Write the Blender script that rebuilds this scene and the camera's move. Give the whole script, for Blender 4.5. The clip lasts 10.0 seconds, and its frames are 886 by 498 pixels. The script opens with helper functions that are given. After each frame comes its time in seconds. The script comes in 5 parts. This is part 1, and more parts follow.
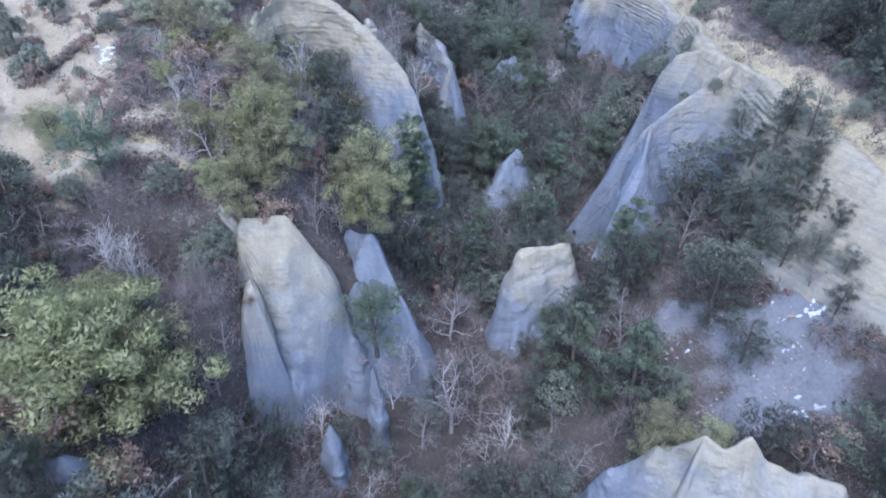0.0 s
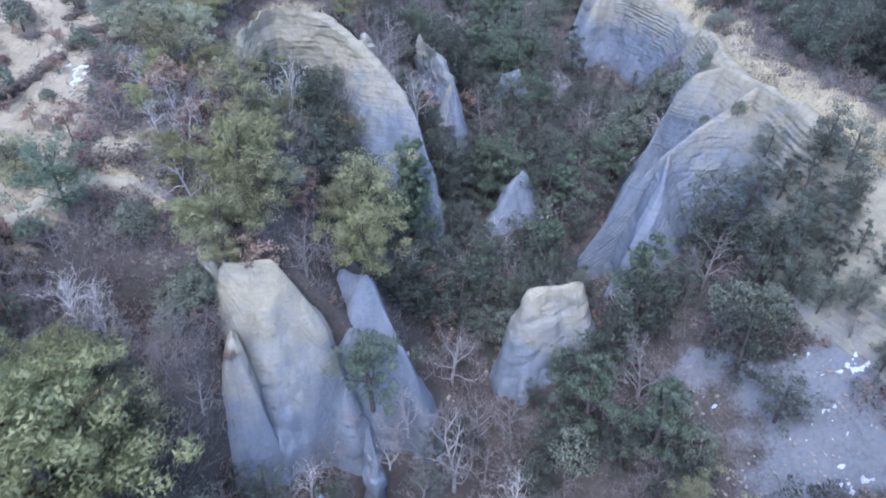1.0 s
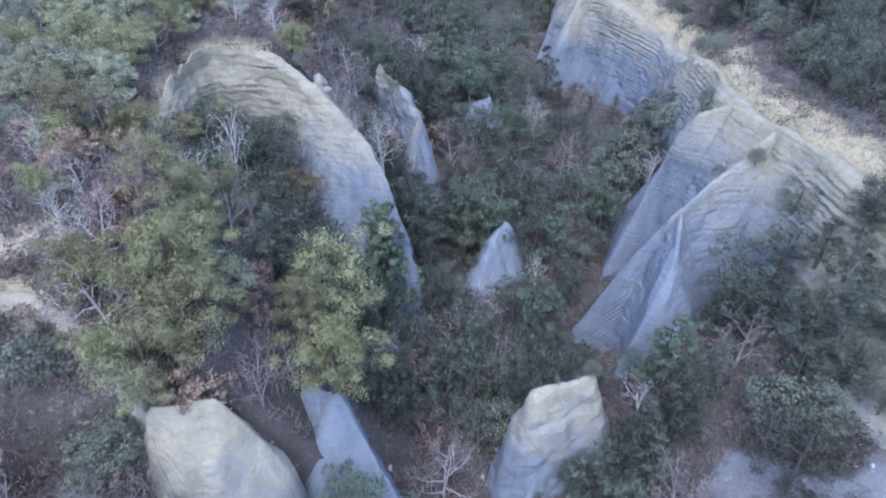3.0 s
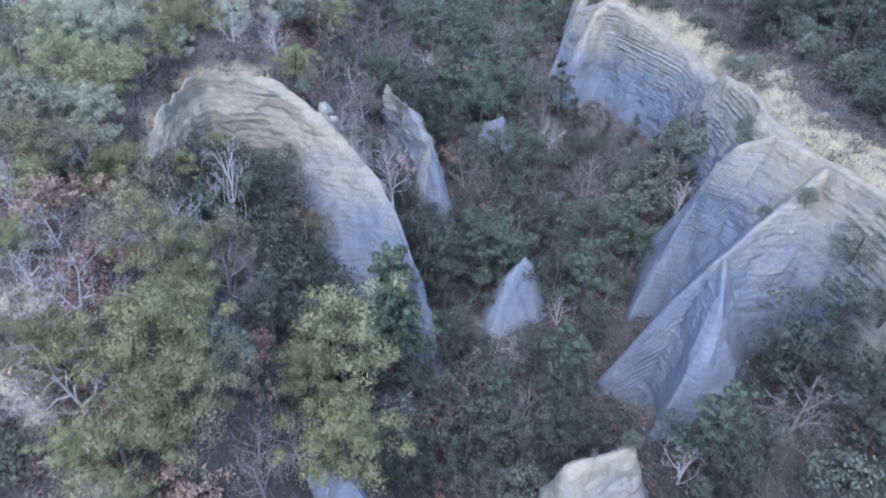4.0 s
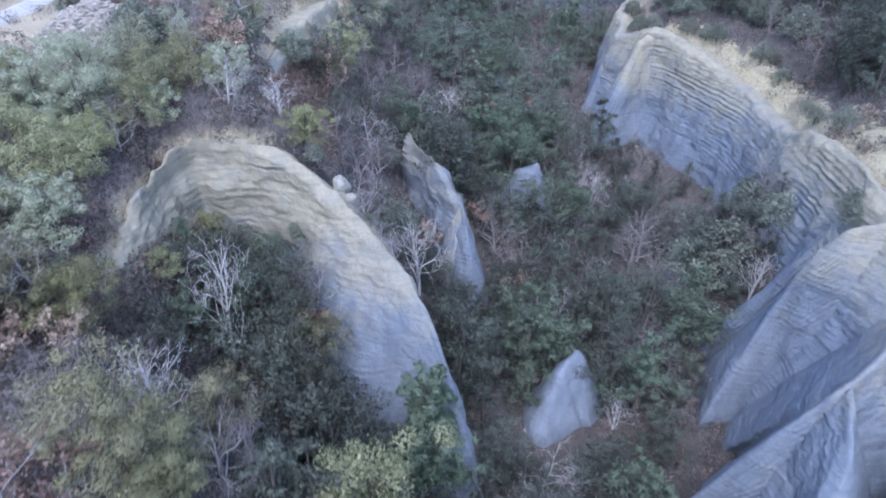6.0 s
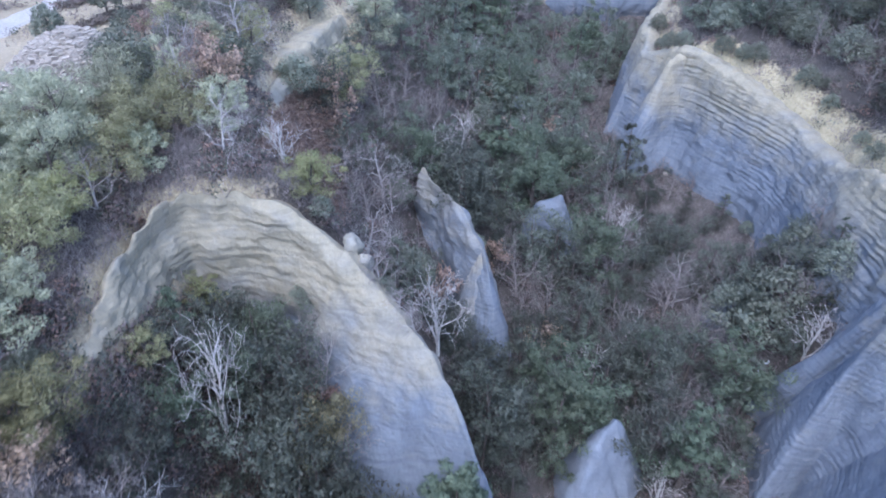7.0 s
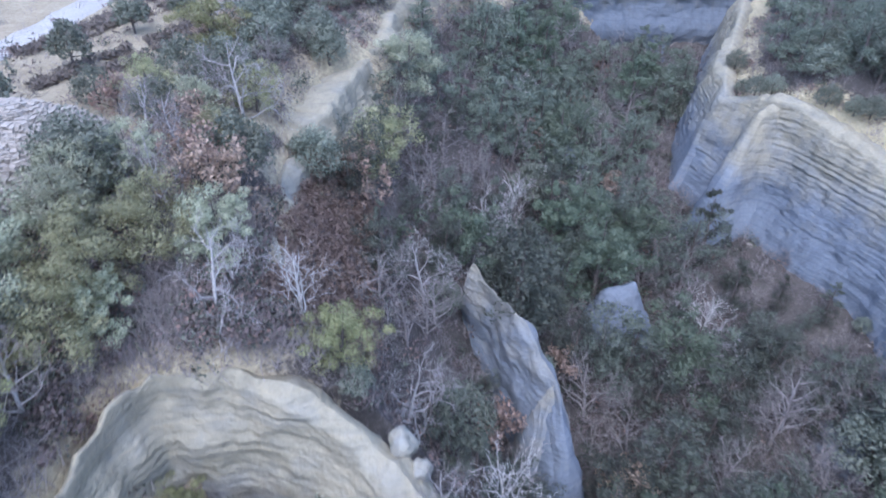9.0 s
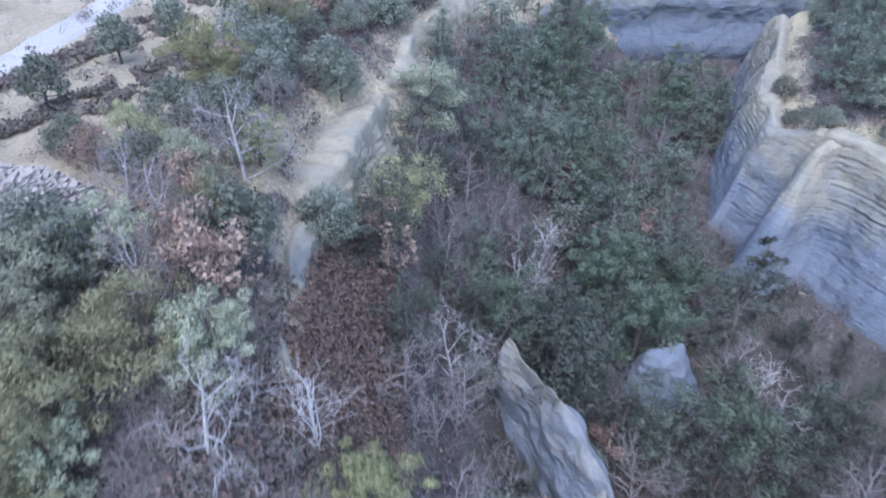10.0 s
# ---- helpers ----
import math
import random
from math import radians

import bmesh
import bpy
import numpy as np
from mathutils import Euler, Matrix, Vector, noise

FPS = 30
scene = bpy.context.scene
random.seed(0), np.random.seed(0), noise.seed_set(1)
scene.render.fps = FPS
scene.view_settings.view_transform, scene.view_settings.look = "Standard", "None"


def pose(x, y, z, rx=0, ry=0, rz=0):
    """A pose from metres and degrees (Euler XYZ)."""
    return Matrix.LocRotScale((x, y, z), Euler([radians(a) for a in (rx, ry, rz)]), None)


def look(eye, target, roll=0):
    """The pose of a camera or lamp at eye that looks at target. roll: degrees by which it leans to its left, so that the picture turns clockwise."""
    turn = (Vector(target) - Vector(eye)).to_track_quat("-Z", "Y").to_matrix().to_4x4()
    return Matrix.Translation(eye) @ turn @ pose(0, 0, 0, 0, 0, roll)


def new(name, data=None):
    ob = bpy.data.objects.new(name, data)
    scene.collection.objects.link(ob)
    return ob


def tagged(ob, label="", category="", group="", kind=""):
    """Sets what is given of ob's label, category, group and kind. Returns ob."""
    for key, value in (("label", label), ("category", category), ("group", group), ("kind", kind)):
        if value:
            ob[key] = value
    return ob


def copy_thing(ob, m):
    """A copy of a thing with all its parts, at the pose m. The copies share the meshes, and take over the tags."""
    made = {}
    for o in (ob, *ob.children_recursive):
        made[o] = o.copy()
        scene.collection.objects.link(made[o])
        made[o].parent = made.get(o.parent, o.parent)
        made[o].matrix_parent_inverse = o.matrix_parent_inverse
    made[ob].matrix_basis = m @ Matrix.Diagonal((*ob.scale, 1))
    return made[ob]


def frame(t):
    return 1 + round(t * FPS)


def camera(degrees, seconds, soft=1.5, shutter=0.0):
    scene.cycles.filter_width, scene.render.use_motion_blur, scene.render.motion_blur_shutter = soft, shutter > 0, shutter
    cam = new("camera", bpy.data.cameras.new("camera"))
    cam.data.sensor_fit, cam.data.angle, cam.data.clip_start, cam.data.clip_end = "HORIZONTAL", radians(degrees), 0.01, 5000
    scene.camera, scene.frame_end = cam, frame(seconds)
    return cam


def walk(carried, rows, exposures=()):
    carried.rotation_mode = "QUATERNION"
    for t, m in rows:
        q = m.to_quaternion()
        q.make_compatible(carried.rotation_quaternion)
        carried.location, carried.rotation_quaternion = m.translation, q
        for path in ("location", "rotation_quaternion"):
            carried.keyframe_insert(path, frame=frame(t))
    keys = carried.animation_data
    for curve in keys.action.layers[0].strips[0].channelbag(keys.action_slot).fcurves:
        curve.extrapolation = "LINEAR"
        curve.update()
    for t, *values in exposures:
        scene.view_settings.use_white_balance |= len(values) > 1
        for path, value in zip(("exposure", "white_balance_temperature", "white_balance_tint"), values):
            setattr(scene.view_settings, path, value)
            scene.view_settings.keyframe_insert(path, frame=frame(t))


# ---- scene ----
cam = camera(69.3, 10.0, soft=1.8, shutter=0.5)
METRES, EYE, TILT, LEAN, TURN = 55.0, 45.0, -34.0, 0.0, 0.0
ROWS = [
    (0.0, 0.0, 0.0, 0.0, -0.0, -0.0, -0.0),
    (0.5, -0.0026, 0.0353, 0.0241, -0.02, -0.02, -0.12),
    (1.0, -0.0063, 0.0731, 0.0508, -0.26, -0.06, -0.08),
    (1.5, -0.0107, 0.1068, 0.0765, -1.64, -0.18, 0.84),
    (2.0, -0.0172, 0.1442, 0.1036, -2.43, -0.22, 1.33),
    (2.5, -0.0241, 0.1784, 0.1291, -3.85, -0.35, 2.29),
    (4.0, -0.0465, 0.2881, 0.2122, -4.27, -0.49, 2.43),
    (4.5, -0.0536, 0.3236, 0.239, -4.3, -0.51, 2.42),
    (5.0, -0.0614, 0.3635, 0.2677, -4.32, -0.55, 2.36),
    (5.5, -0.0684, 0.4011, 0.2945, -4.34, -0.6, 2.34),
    (7.0, -0.0904, 0.5289, 0.3867, -4.39, -0.83, 2.24),
    (7.5, -0.0985, 0.5724, 0.4159, -4.31, -0.89, 2.12),
    (8.0, -0.1078, 0.6207, 0.4476, -4.24, -0.93, 1.99),
    (8.5, -0.1165, 0.6657, 0.4775, -4.19, -1.01, 1.83),
    (9.0, -0.127, 0.7142, 0.5099, -4.19, -1.04, 1.67),
    (9.5, -0.1367, 0.7584, 0.54, -4.23, -1.1, 1.53),
    (10.0, -0.1469, 0.805, 0.5736, -4.24, -1.19, 1.35),
]
walk(cam, [(t, pose(0, 0, EYE, TILT, LEAN, TURN) @ pose(METRES * x, METRES * y, METRES * z, 90 + pitch, roll, yaw)) for t, x, y, z, yaw, pitch, roll in ROWS],
     exposures=[(0.0, 1.67, 5060, 13), (10.0, 1.67, 5060, 13)])

# ---- world and light ----
world = bpy.data.worlds.new("overcast_sky")
scene.world = world
world.use_nodes = True
wn = world.node_tree.nodes
wl = world.node_tree.links
sky = wn.new("ShaderNodeTexSky")
sky.sky_type = "NISHITA"
sky.sun_disc = False
sky.sun_elevation = radians(62)
sky.sun_rotation = radians(199)
sky.dust_density = 3.0
wl.new(sky.outputs[0], wn["Background"].inputs[0])
wn["Background"].inputs[1].default_value = 0.15

sun = new("sun", bpy.data.lights.new("sun", "SUN"))
sun.data.energy, sun.data.angle, sun.data.color = 0.8, radians(55), (1.0, 0.95, 0.88)
sun.matrix_world = look((-17, 2, 110), (0, 50, 15))

# ---- materials ----


def material(name, rough=0.9):
    m = bpy.data.materials.new(name)
    m.use_nodes = True
    b = m.node_tree.nodes["Principled BSDF"]
    b.inputs["Roughness"].default_value = rough
    b.inputs["Specular IOR Level"].default_value = 0.2
    return m, m.node_tree.nodes, m.node_tree.links, b


def ramp(nodes, stops, mode="LINEAR"):
    r = nodes.new("ShaderNodeValToRGB")
    r.color_ramp.interpolation = mode
    e = r.color_ramp.elements
    while len(e) < len(stops):
        e.new(0.5)
    for el, (p, c) in zip(e, stops):
        el.position, el.color = p, (*c, 1)
    return r


def noise_node(nodes, links, coord, scale, detail=4, rough=0.55):
    n = nodes.new("ShaderNodeTexNoise")
    n.inputs["Scale"].default_value, n.inputs["Detail"].default_value, n.inputs["Roughness"].default_value = scale, detail, rough
    links.new(coord, n.inputs["Vector"])
    return n


def mixer(nodes, links, kind, fac, a, b):
    m = nodes.new("ShaderNodeMix")
    m.data_type, m.blend_type = "RGBA", kind
    for key, v in ((0, fac), (6, a), (7, b)):
        if isinstance(v, (int, float)):
            m.inputs[key].default_value = v
        elif isinstance(v, tuple):
            m.inputs[key].default_value = (*v, 1)
        else:
            links.new(v, m.inputs[key])
    return m.outputs[2]


def maths(nodes, links, op, a, b=0.0):
    m = nodes.new("ShaderNodeMath")
    m.operation = op
    for k, v in enumerate((a, b)):
        if isinstance(v, (int, float)):
            m.inputs[k].default_value = v
        else:
            links.new(v, m.inputs[k])
    return m.outputs[0]


def bump(nodes, links, bsdf, height, strength, distance):
    b = nodes.new("ShaderNodeBump")
    b.inputs["Strength"].default_value, b.inputs["Distance"].default_value = strength, distance
    links.new(height, b.inputs["Height"])
    links.new(b.outputs[0], bsdf.inputs["Normal"])


def rock_material(name="pale_marl", shade=1.0, layered=1.0):
    """Pale layered marl: grey-white below, with the darker blue of shade put into its tone, ochre where the upper beds
    weather, thin beds, streaks down the face.
    """
    m, n, l, b = material(name, 0.95)
    pos = n.new("ShaderNodeNewGeometry").outputs["Position"]
    big = noise_node(n, l, pos, 0.09, 3)
    mid = noise_node(n, l, pos, 0.7, 5)
    fine = noise_node(n, l, pos, 5.0, 5)
    ochre = n.new("ShaderNodeAttribute")
    ochre.attribute_name = "ochre"
    o = maths(n, l, "ADD", ochre.outputs["Fac"], maths(n, l, "MULTIPLY", maths(n, l, "SUBTRACT", mid.outputs[0], 0.5), 0.9))
    # The lowest stop is darkened and blued to carry shade; the upper ones are ochre.
    tone = ramp(n, [(0.25, tuple(0.235 * shade * c for c in (0.90, 1.0, 1.18))), (0.6, tuple(0.30 * shade * c for c in (1.03, 1.0, 0.90))), (0.9, tuple(0.325 * shade * c for c in (1.11, 1.0, 0.74)))])
    l.new(o, tone.inputs[0])
    sep = n.new("ShaderNodeSeparateXYZ")
    l.new(pos, sep.inputs[0])
    warp = maths(n, l, "ADD", sep.outputs[2], maths(n, l, "MULTIPLY", big.outputs[0], 2.0))
    beds = n.new("ShaderNodeTexNoise")
    beds.noise_dimensions = "1D"
    beds.inputs["Scale"].default_value, beds.inputs["Detail"].default_value = 4.2, 5
    l.new(warp, beds.inputs["W"])
    bedtone = ramp(n, [(0.3, (0.82, 0.83, 0.86)), (0.5, (1, 1, 1)), (0.75, (1.05, 1.03, 0.98))])
    l.new(beds.outputs[0], bedtone.inputs[0])
    col = mixer(n, l, "MULTIPLY", 0.7 * layered, tone.outputs[0], bedtone.outputs[0])
    streak = n.new("ShaderNodeMapping")
    streak.inputs["Scale"].default_value = (1.6, 1.6, 0.12)
    l.new(pos, streak.inputs[0])
    st = noise_node(n, l, streak.outputs[0], 1.0, 4)
    stt = ramp(n, [(0.3, (0.72, 0.72, 0.73)), (0.55, (1, 1, 1))])
    l.new(st.outputs[0], stt.inputs[0])
    col = mixer(n, l, "MULTIPLY", 0.6, col, stt.outputs[0])
    ft = ramp(n, [(0.3, (0.8, 0.8, 0.8)), (0.65, (1.05, 1.05, 1.05))])
    l.new(fine.outputs[0], ft.inputs[0])
    col = mixer(n, l, "MULTIPLY", 0.5, col, ft.outputs[0])
    l.new(col, b.inputs["Base Color"])
    wave = maths(n, l, "SINE", maths(n, l, "ADD", maths(n, l, "MULTIPLY", warp, 17.0), maths(n, l, "MULTIPLY", mid.outputs[0], 6.0)))
    patch = noise_node(n, l, pos, 0.16, 4)
    pr = ramp(n, [(0.46, (0.03, 0.03, 0.03)), (0.60, (1, 1, 1))])
    l.new(patch.outputs[0], pr.inputs[0])
    ledge = maths(n, l, "MULTIPLY", wave, pr.outputs[0])
    lumps = noise_node(n, l, pos, 1.7, 5, 0.6)
    pits = noise_node(n, l, pos, 3.2, 2, 0.5)
    pt = ramp(n, [(0.30, (0, 0, 0)), (0.40, (1, 1, 1))])
    l.new(pits.outputs[0], pt.inputs[0])
    h = maths(n, l, "ADD", maths(n, l, "MULTIPLY", ledge, 0.055 * layered), maths(n, l, "MULTIPLY", fine.outputs[0], 0.4))
    h = maths(n, l, "ADD", h, maths(n, l, "MULTIPLY", lumps.outputs[0], 0.65))
    h = maths(n, l, "ADD", h, maths(n, l, "MULTIPLY", beds.outputs[0], 0.2 * layered))
    h = maths(n, l, "ADD", h, maths(n, l, "MULTIPLY", pt.outputs[0], 0.12))
    bump(n, l, b, h, 0.7, 0.23)
    return m


def ground_material():
    """Leaf litter and bare soil, dry grass on the plateau, pale scree; the shares come from masks with their own outlines."""
    m, n, l, b = material("ground_cover", 1.0)
    pos = n.new("ShaderNodeNewGeometry").outputs["Position"]
    a = noise_node(n, l, pos, 0.35, 5)
    f = noise_node(n, l, pos, 4.0, 6, 0.65)
    litter = ramp(n, [(0.3, (0.046, 0.040, 0.037)), (0.5, (0.074, 0.065, 0.059)), (0.7, (0.118, 0.104, 0.094))])
    l.new(mixer(n, l, "MIX", 0.5, a.outputs[0], f.outputs[0]), litter.inputs[0])
    grass = ramp(n, [(0.3, (0.175, 0.145, 0.098)), (0.5, (0.265, 0.225, 0.158)), (0.7, (0.35, 0.305, 0.225))])
    l.new(mixer(n, l, "MIX", 0.5, a.outputs[0], f.outputs[0]), grass.inputs[0])
    scree = ramp(n, [(0.25, (0.125, 0.129, 0.142)), (0.7, (0.172, 0.177, 0.192))])
    l.new(f.outputs[0], scree.inputs[0])

    def mask(name, ragged=0.9):
        at = n.new("ShaderNodeAttribute")
        at.attribute_name = name
        v = maths(n, l, "ADD", at.outputs["Fac"], maths(n, l, "MULTIPLY", maths(n, l, "SUBTRACT", f.outputs[0], 0.5), ragged))
        v = maths(n, l, "ADD", v, maths(n, l, "MULTIPLY", maths(n, l, "SUBTRACT", a.outputs[0], 0.5), 0.8))
        r = ramp(n, [(0.4, (0, 0, 0)), (0.6, (1, 1, 1))])
        l.new(v, r.inputs[0])
        return r.outputs[0]

    col = mixer(n, l, "MIX", mask("grass"), litter.outputs[0], grass.outputs[0])
    col = mixer(n, l, "MIX", mask("scree", 0.35), col, scree.outputs[0])
    soil = ramp(n, [(0.3, (0.25, 0.212, 0.13)), (0.65, (0.37, 0.322, 0.215))])
    l.new(f.outputs[0], soil.inputs[0])
    col = mixer(n, l, "MIX", mask("bare"), col, soil.outputs[0])
    l.new(col, b.inputs["Base Color"])
    bump(n, l, b, f.outputs[0], 0.8, 0.2)
    return m


def leaf_material(name, dark, light, tint=0.25):
    """Foliage: each leaf varies a little, each plant a little more."""
    m, n, l, b = material(name, 0.75)
    geo = n.new("ShaderNodeNewGeometry")
    info = n.new("ShaderNodeObjectInfo")
    r = ramp(n, [(0.1, dark), (0.8, light)])
    tufts = noise_node(n, l, n.new("ShaderNodeTexCoord").outputs["Object"], 1.1, 3)
    blend = maths(n, l, "ADD", maths(n, l, "MULTIPLY", geo.outputs["Random Per Island"], 0.3), maths(n, l, "MULTIPLY", tufts.outputs[0], 0.7))
    l.new(blend, r.inputs[0])
    hue = n.new("ShaderNodeHueSaturation")
    l.new(maths(n, l, "ADD", 0.48, maths(n, l, "MULTIPLY", info.outputs["Random"], 0.04)), hue.inputs["Hue"])
    l.new(maths(n, l, "ADD", 1.0 - tint, maths(n, l, "MULTIPLY", info.outputs["Random"], 2 * tint)), hue.inputs["Value"])
    l.new(r.outputs[0], hue.inputs["Color"])
    l.new(hue.outputs[0], b.inputs["Base Color"])
    thin = n.new("ShaderNodeBsdfTranslucent")
    l.new(hue.outputs[0], thin.inputs["Color"])
    both = n.new("ShaderNodeMixShader")
    both.inputs[0].default_value = 0.38
    l.new(b.outputs[0], both.inputs[1])
    l.new(thin.outputs[0], both.inputs[2])
    l.new(both.outputs[0], n["Material Output"].inputs["Surface"])
    return m


def bark_material(name, dark, light):
    m, n, l, b = material(name, 0.95)
    pos = n.new("ShaderNodeTexCoord").outputs["Object"]
    t = noise_node(n, l, pos, 6.0, 4)
    r = ramp(n, [(0.3, dark), (0.7, light)])
    l.new(t.outputs[0], r.inputs[0])
    l.new(r.outputs[0], b.inputs["Base Color"])
    bump(n, l, b, t.outputs[0], 0.5, 0.03)
    return m


def speckled_material(name, dark, light, scale):
    m, n, l, b = material(name, 0.95)
    pos = n.new("ShaderNodeNewGeometry").outputs["Position"]
    t = noise_node(n, l, pos, scale, 5, 0.65)
    u = noise_node(n, l, pos, scale * 0.08, 3)
    r = ramp(n, [(0.3, dark), (0.7, light)])
    l.new(mixer(n, l, "MIX", 0.4, t.outputs[0], u.outputs[0]), r.inputs[0])
    l.new(r.outputs[0], b.inputs["Base Color"])
    bump(n, l, b, t.outputs[0], 0.7, 0.08)
    return m


ROCK = rock_material("pale_marl", 0.70)
# The pale marl darkened all over: the far cliff's shade is in this colour.
ROCK_SHADED = rock_material("grey_marl", 0.52)
ROCK_PLAIN = rock_material("white_marl", 0.77, 0.25)
GROUND = ground_material()
NEEDLES = leaf_material("pine_needles", (0.166, 0.168, 0.102), (0.348, 0.333, 0.192), 0.25)
NEEDLES_PALE = leaf_material("pale_needles", (0.212, 0.225, 0.164), (0.424, 0.429, 0.297))
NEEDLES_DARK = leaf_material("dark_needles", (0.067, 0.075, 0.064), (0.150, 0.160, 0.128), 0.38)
NEEDLES_FAR = leaf_material("grey_green_needles", (0.087, 0.103, 0.083), (0.201, 0.221, 0.170), 0.3)
NEEDLES_CONE = leaf_material("blue_green_needles", (0.090, 0.115, 0.083), (0.186, 0.218, 0.153), 0.15)
NEEDLES_BRIGHT = leaf_material("bright_needles", (0.165, 0.172, 0.095), (0.335, 0.33, 0.165), 0.25)
OAK_GREEN = leaf_material("evergreen_oak_leaves", (0.127, 0.140, 0.112), (0.248, 0.262, 0.207))
BRACKEN = leaf_material("dead_bracken", (0.165, 0.123, 0.101), (0.281, 0.215, 0.176))
OAK_RUST = leaf_material("withered_oak_leaves", (0.22, 0.15, 0.115), (0.40, 0.295, 0.24))
HEDGE = leaf_material("dry_hedge_twigs", (0.15, 0.13, 0.11), (0.27, 0.235, 0.20))
HEATH = leaf_material("brown_heath", (0.150, 0.120, 0.114), (0.276, 0.228, 0.210))
BARK = bark_material("brown_bark", (0.06, 0.051, 0.046), (0.14, 0.12, 0.107))
BARK_PALE = bark_material("pale_bark", (0.22, 0.205, 0.20), (0.41, 0.385, 0.37))
BARK_WHITE = bark_material("whitish_bark", (0.33, 0.31, 0.30), (0.56, 0.53, 0.51))
TWIG = bark_material("twig_bark", (0.134, 0.117, 0.115), (0.258, 0.229, 0.217))
SNOW = speckled_material("old_snow", (0.32, 0.34, 0.39), (0.50, 0.52, 0.57), 6.0)
GRAVEL = speckled_material("track_gravel", (0.22, 0.21, 0.195), (0.37, 0.35, 0.325), 5.0)
RUBBLE = speckled_material("rubble_stone", (0.17, 0.15, 0.13), (0.33, 0.295, 0.255), 1.5)

# ---- lie of the land ----


def lattice(ix, iy, iz, seed):
    h = (ix * 374761393 + iy * 668265263 + iz * 2147483647 + seed * 1274126177) & 0xFFFFFFFF
    h = ((h ^ (h >> 13)) * 1274126177) & 0xFFFFFFFF
    h = ((h ^ (h >> 16)) * 2246822519) & 0xFFFFFFFF
    return ((h ^ (h >> 15)) & 0xFFFF) / 65535.0


def vnoise(x, y, z=0.0, seed=0):
    """Smooth noise of places, -1 to 1."""
    x, y, z = np.broadcast_arrays(np.asarray(x, float), np.asarray(y, float), np.asarray(z, float))
    fl = [np.floor(v).astype(np.int64) for v in (x, y, z)]
    fr = [v - f for v, f in zip((x, y, z), fl)]
    u, v, w = [f * f * (3 - 2 * f) for f in fr]
    total = 0.0
    for dx in (0, 1):
        for dy in (0, 1):
            for dz in (0, 1):
                k = (u if dx else 1 - u) * (v if dy else 1 - v) * (w if dz else 1 - w)
                total = total + k * lattice(fl[0] + dx, fl[1] + dy, fl[2] + dz, seed)
    return total * 2 - 1


def fbm(x, y, z=0.0, octaves=4, seed=0):
    total, amp = 0.0, 0.5
    for k in range(octaves):
        total = total + amp * vnoise(x, y, z, seed + k)
        x, y, z, amp = np.asarray(x) * 2.03, np.asarray(y) * 2.03, np.asarray(z) * 2.03, amp * 0.5
    return total


def along(v, *pairs):
    return np.interp(v, pairs[0::2], pairs[1::2])


def soft(v, s=0.7):
    return s * np.logaddexp(0, v / s)


def softmax(*zs, s=0.8):
    m = zs[0]
    for z in zs[1:]:
        m = s * np.logaddexp(m / s, z / s)
    return m


def step(v, a, b):
    t = np.clip((v - a) / (b - a), 0, 1)
    return t * t * (3 - 2 * t)


def east_rim(y):
    """Where the eastern plateau breaks off."""
    return along(y, -40, 31, 32, 30.5, 37, 28, 45, 26.6, 57, 24.9, 60.2, 24.6, 66, 25.6, 70, 26.0, 72.5, 26.7, 77.4, 27.8, 80.5, 27.5, 83.2, 26.8, 87.6, 25.5, 91.2, 24.3, 92.9, 23.2, 95.5, 22.1, 97.2, 21.3, 102, 23.1, 110, 27.6, 119, 32.6, 126, 45)


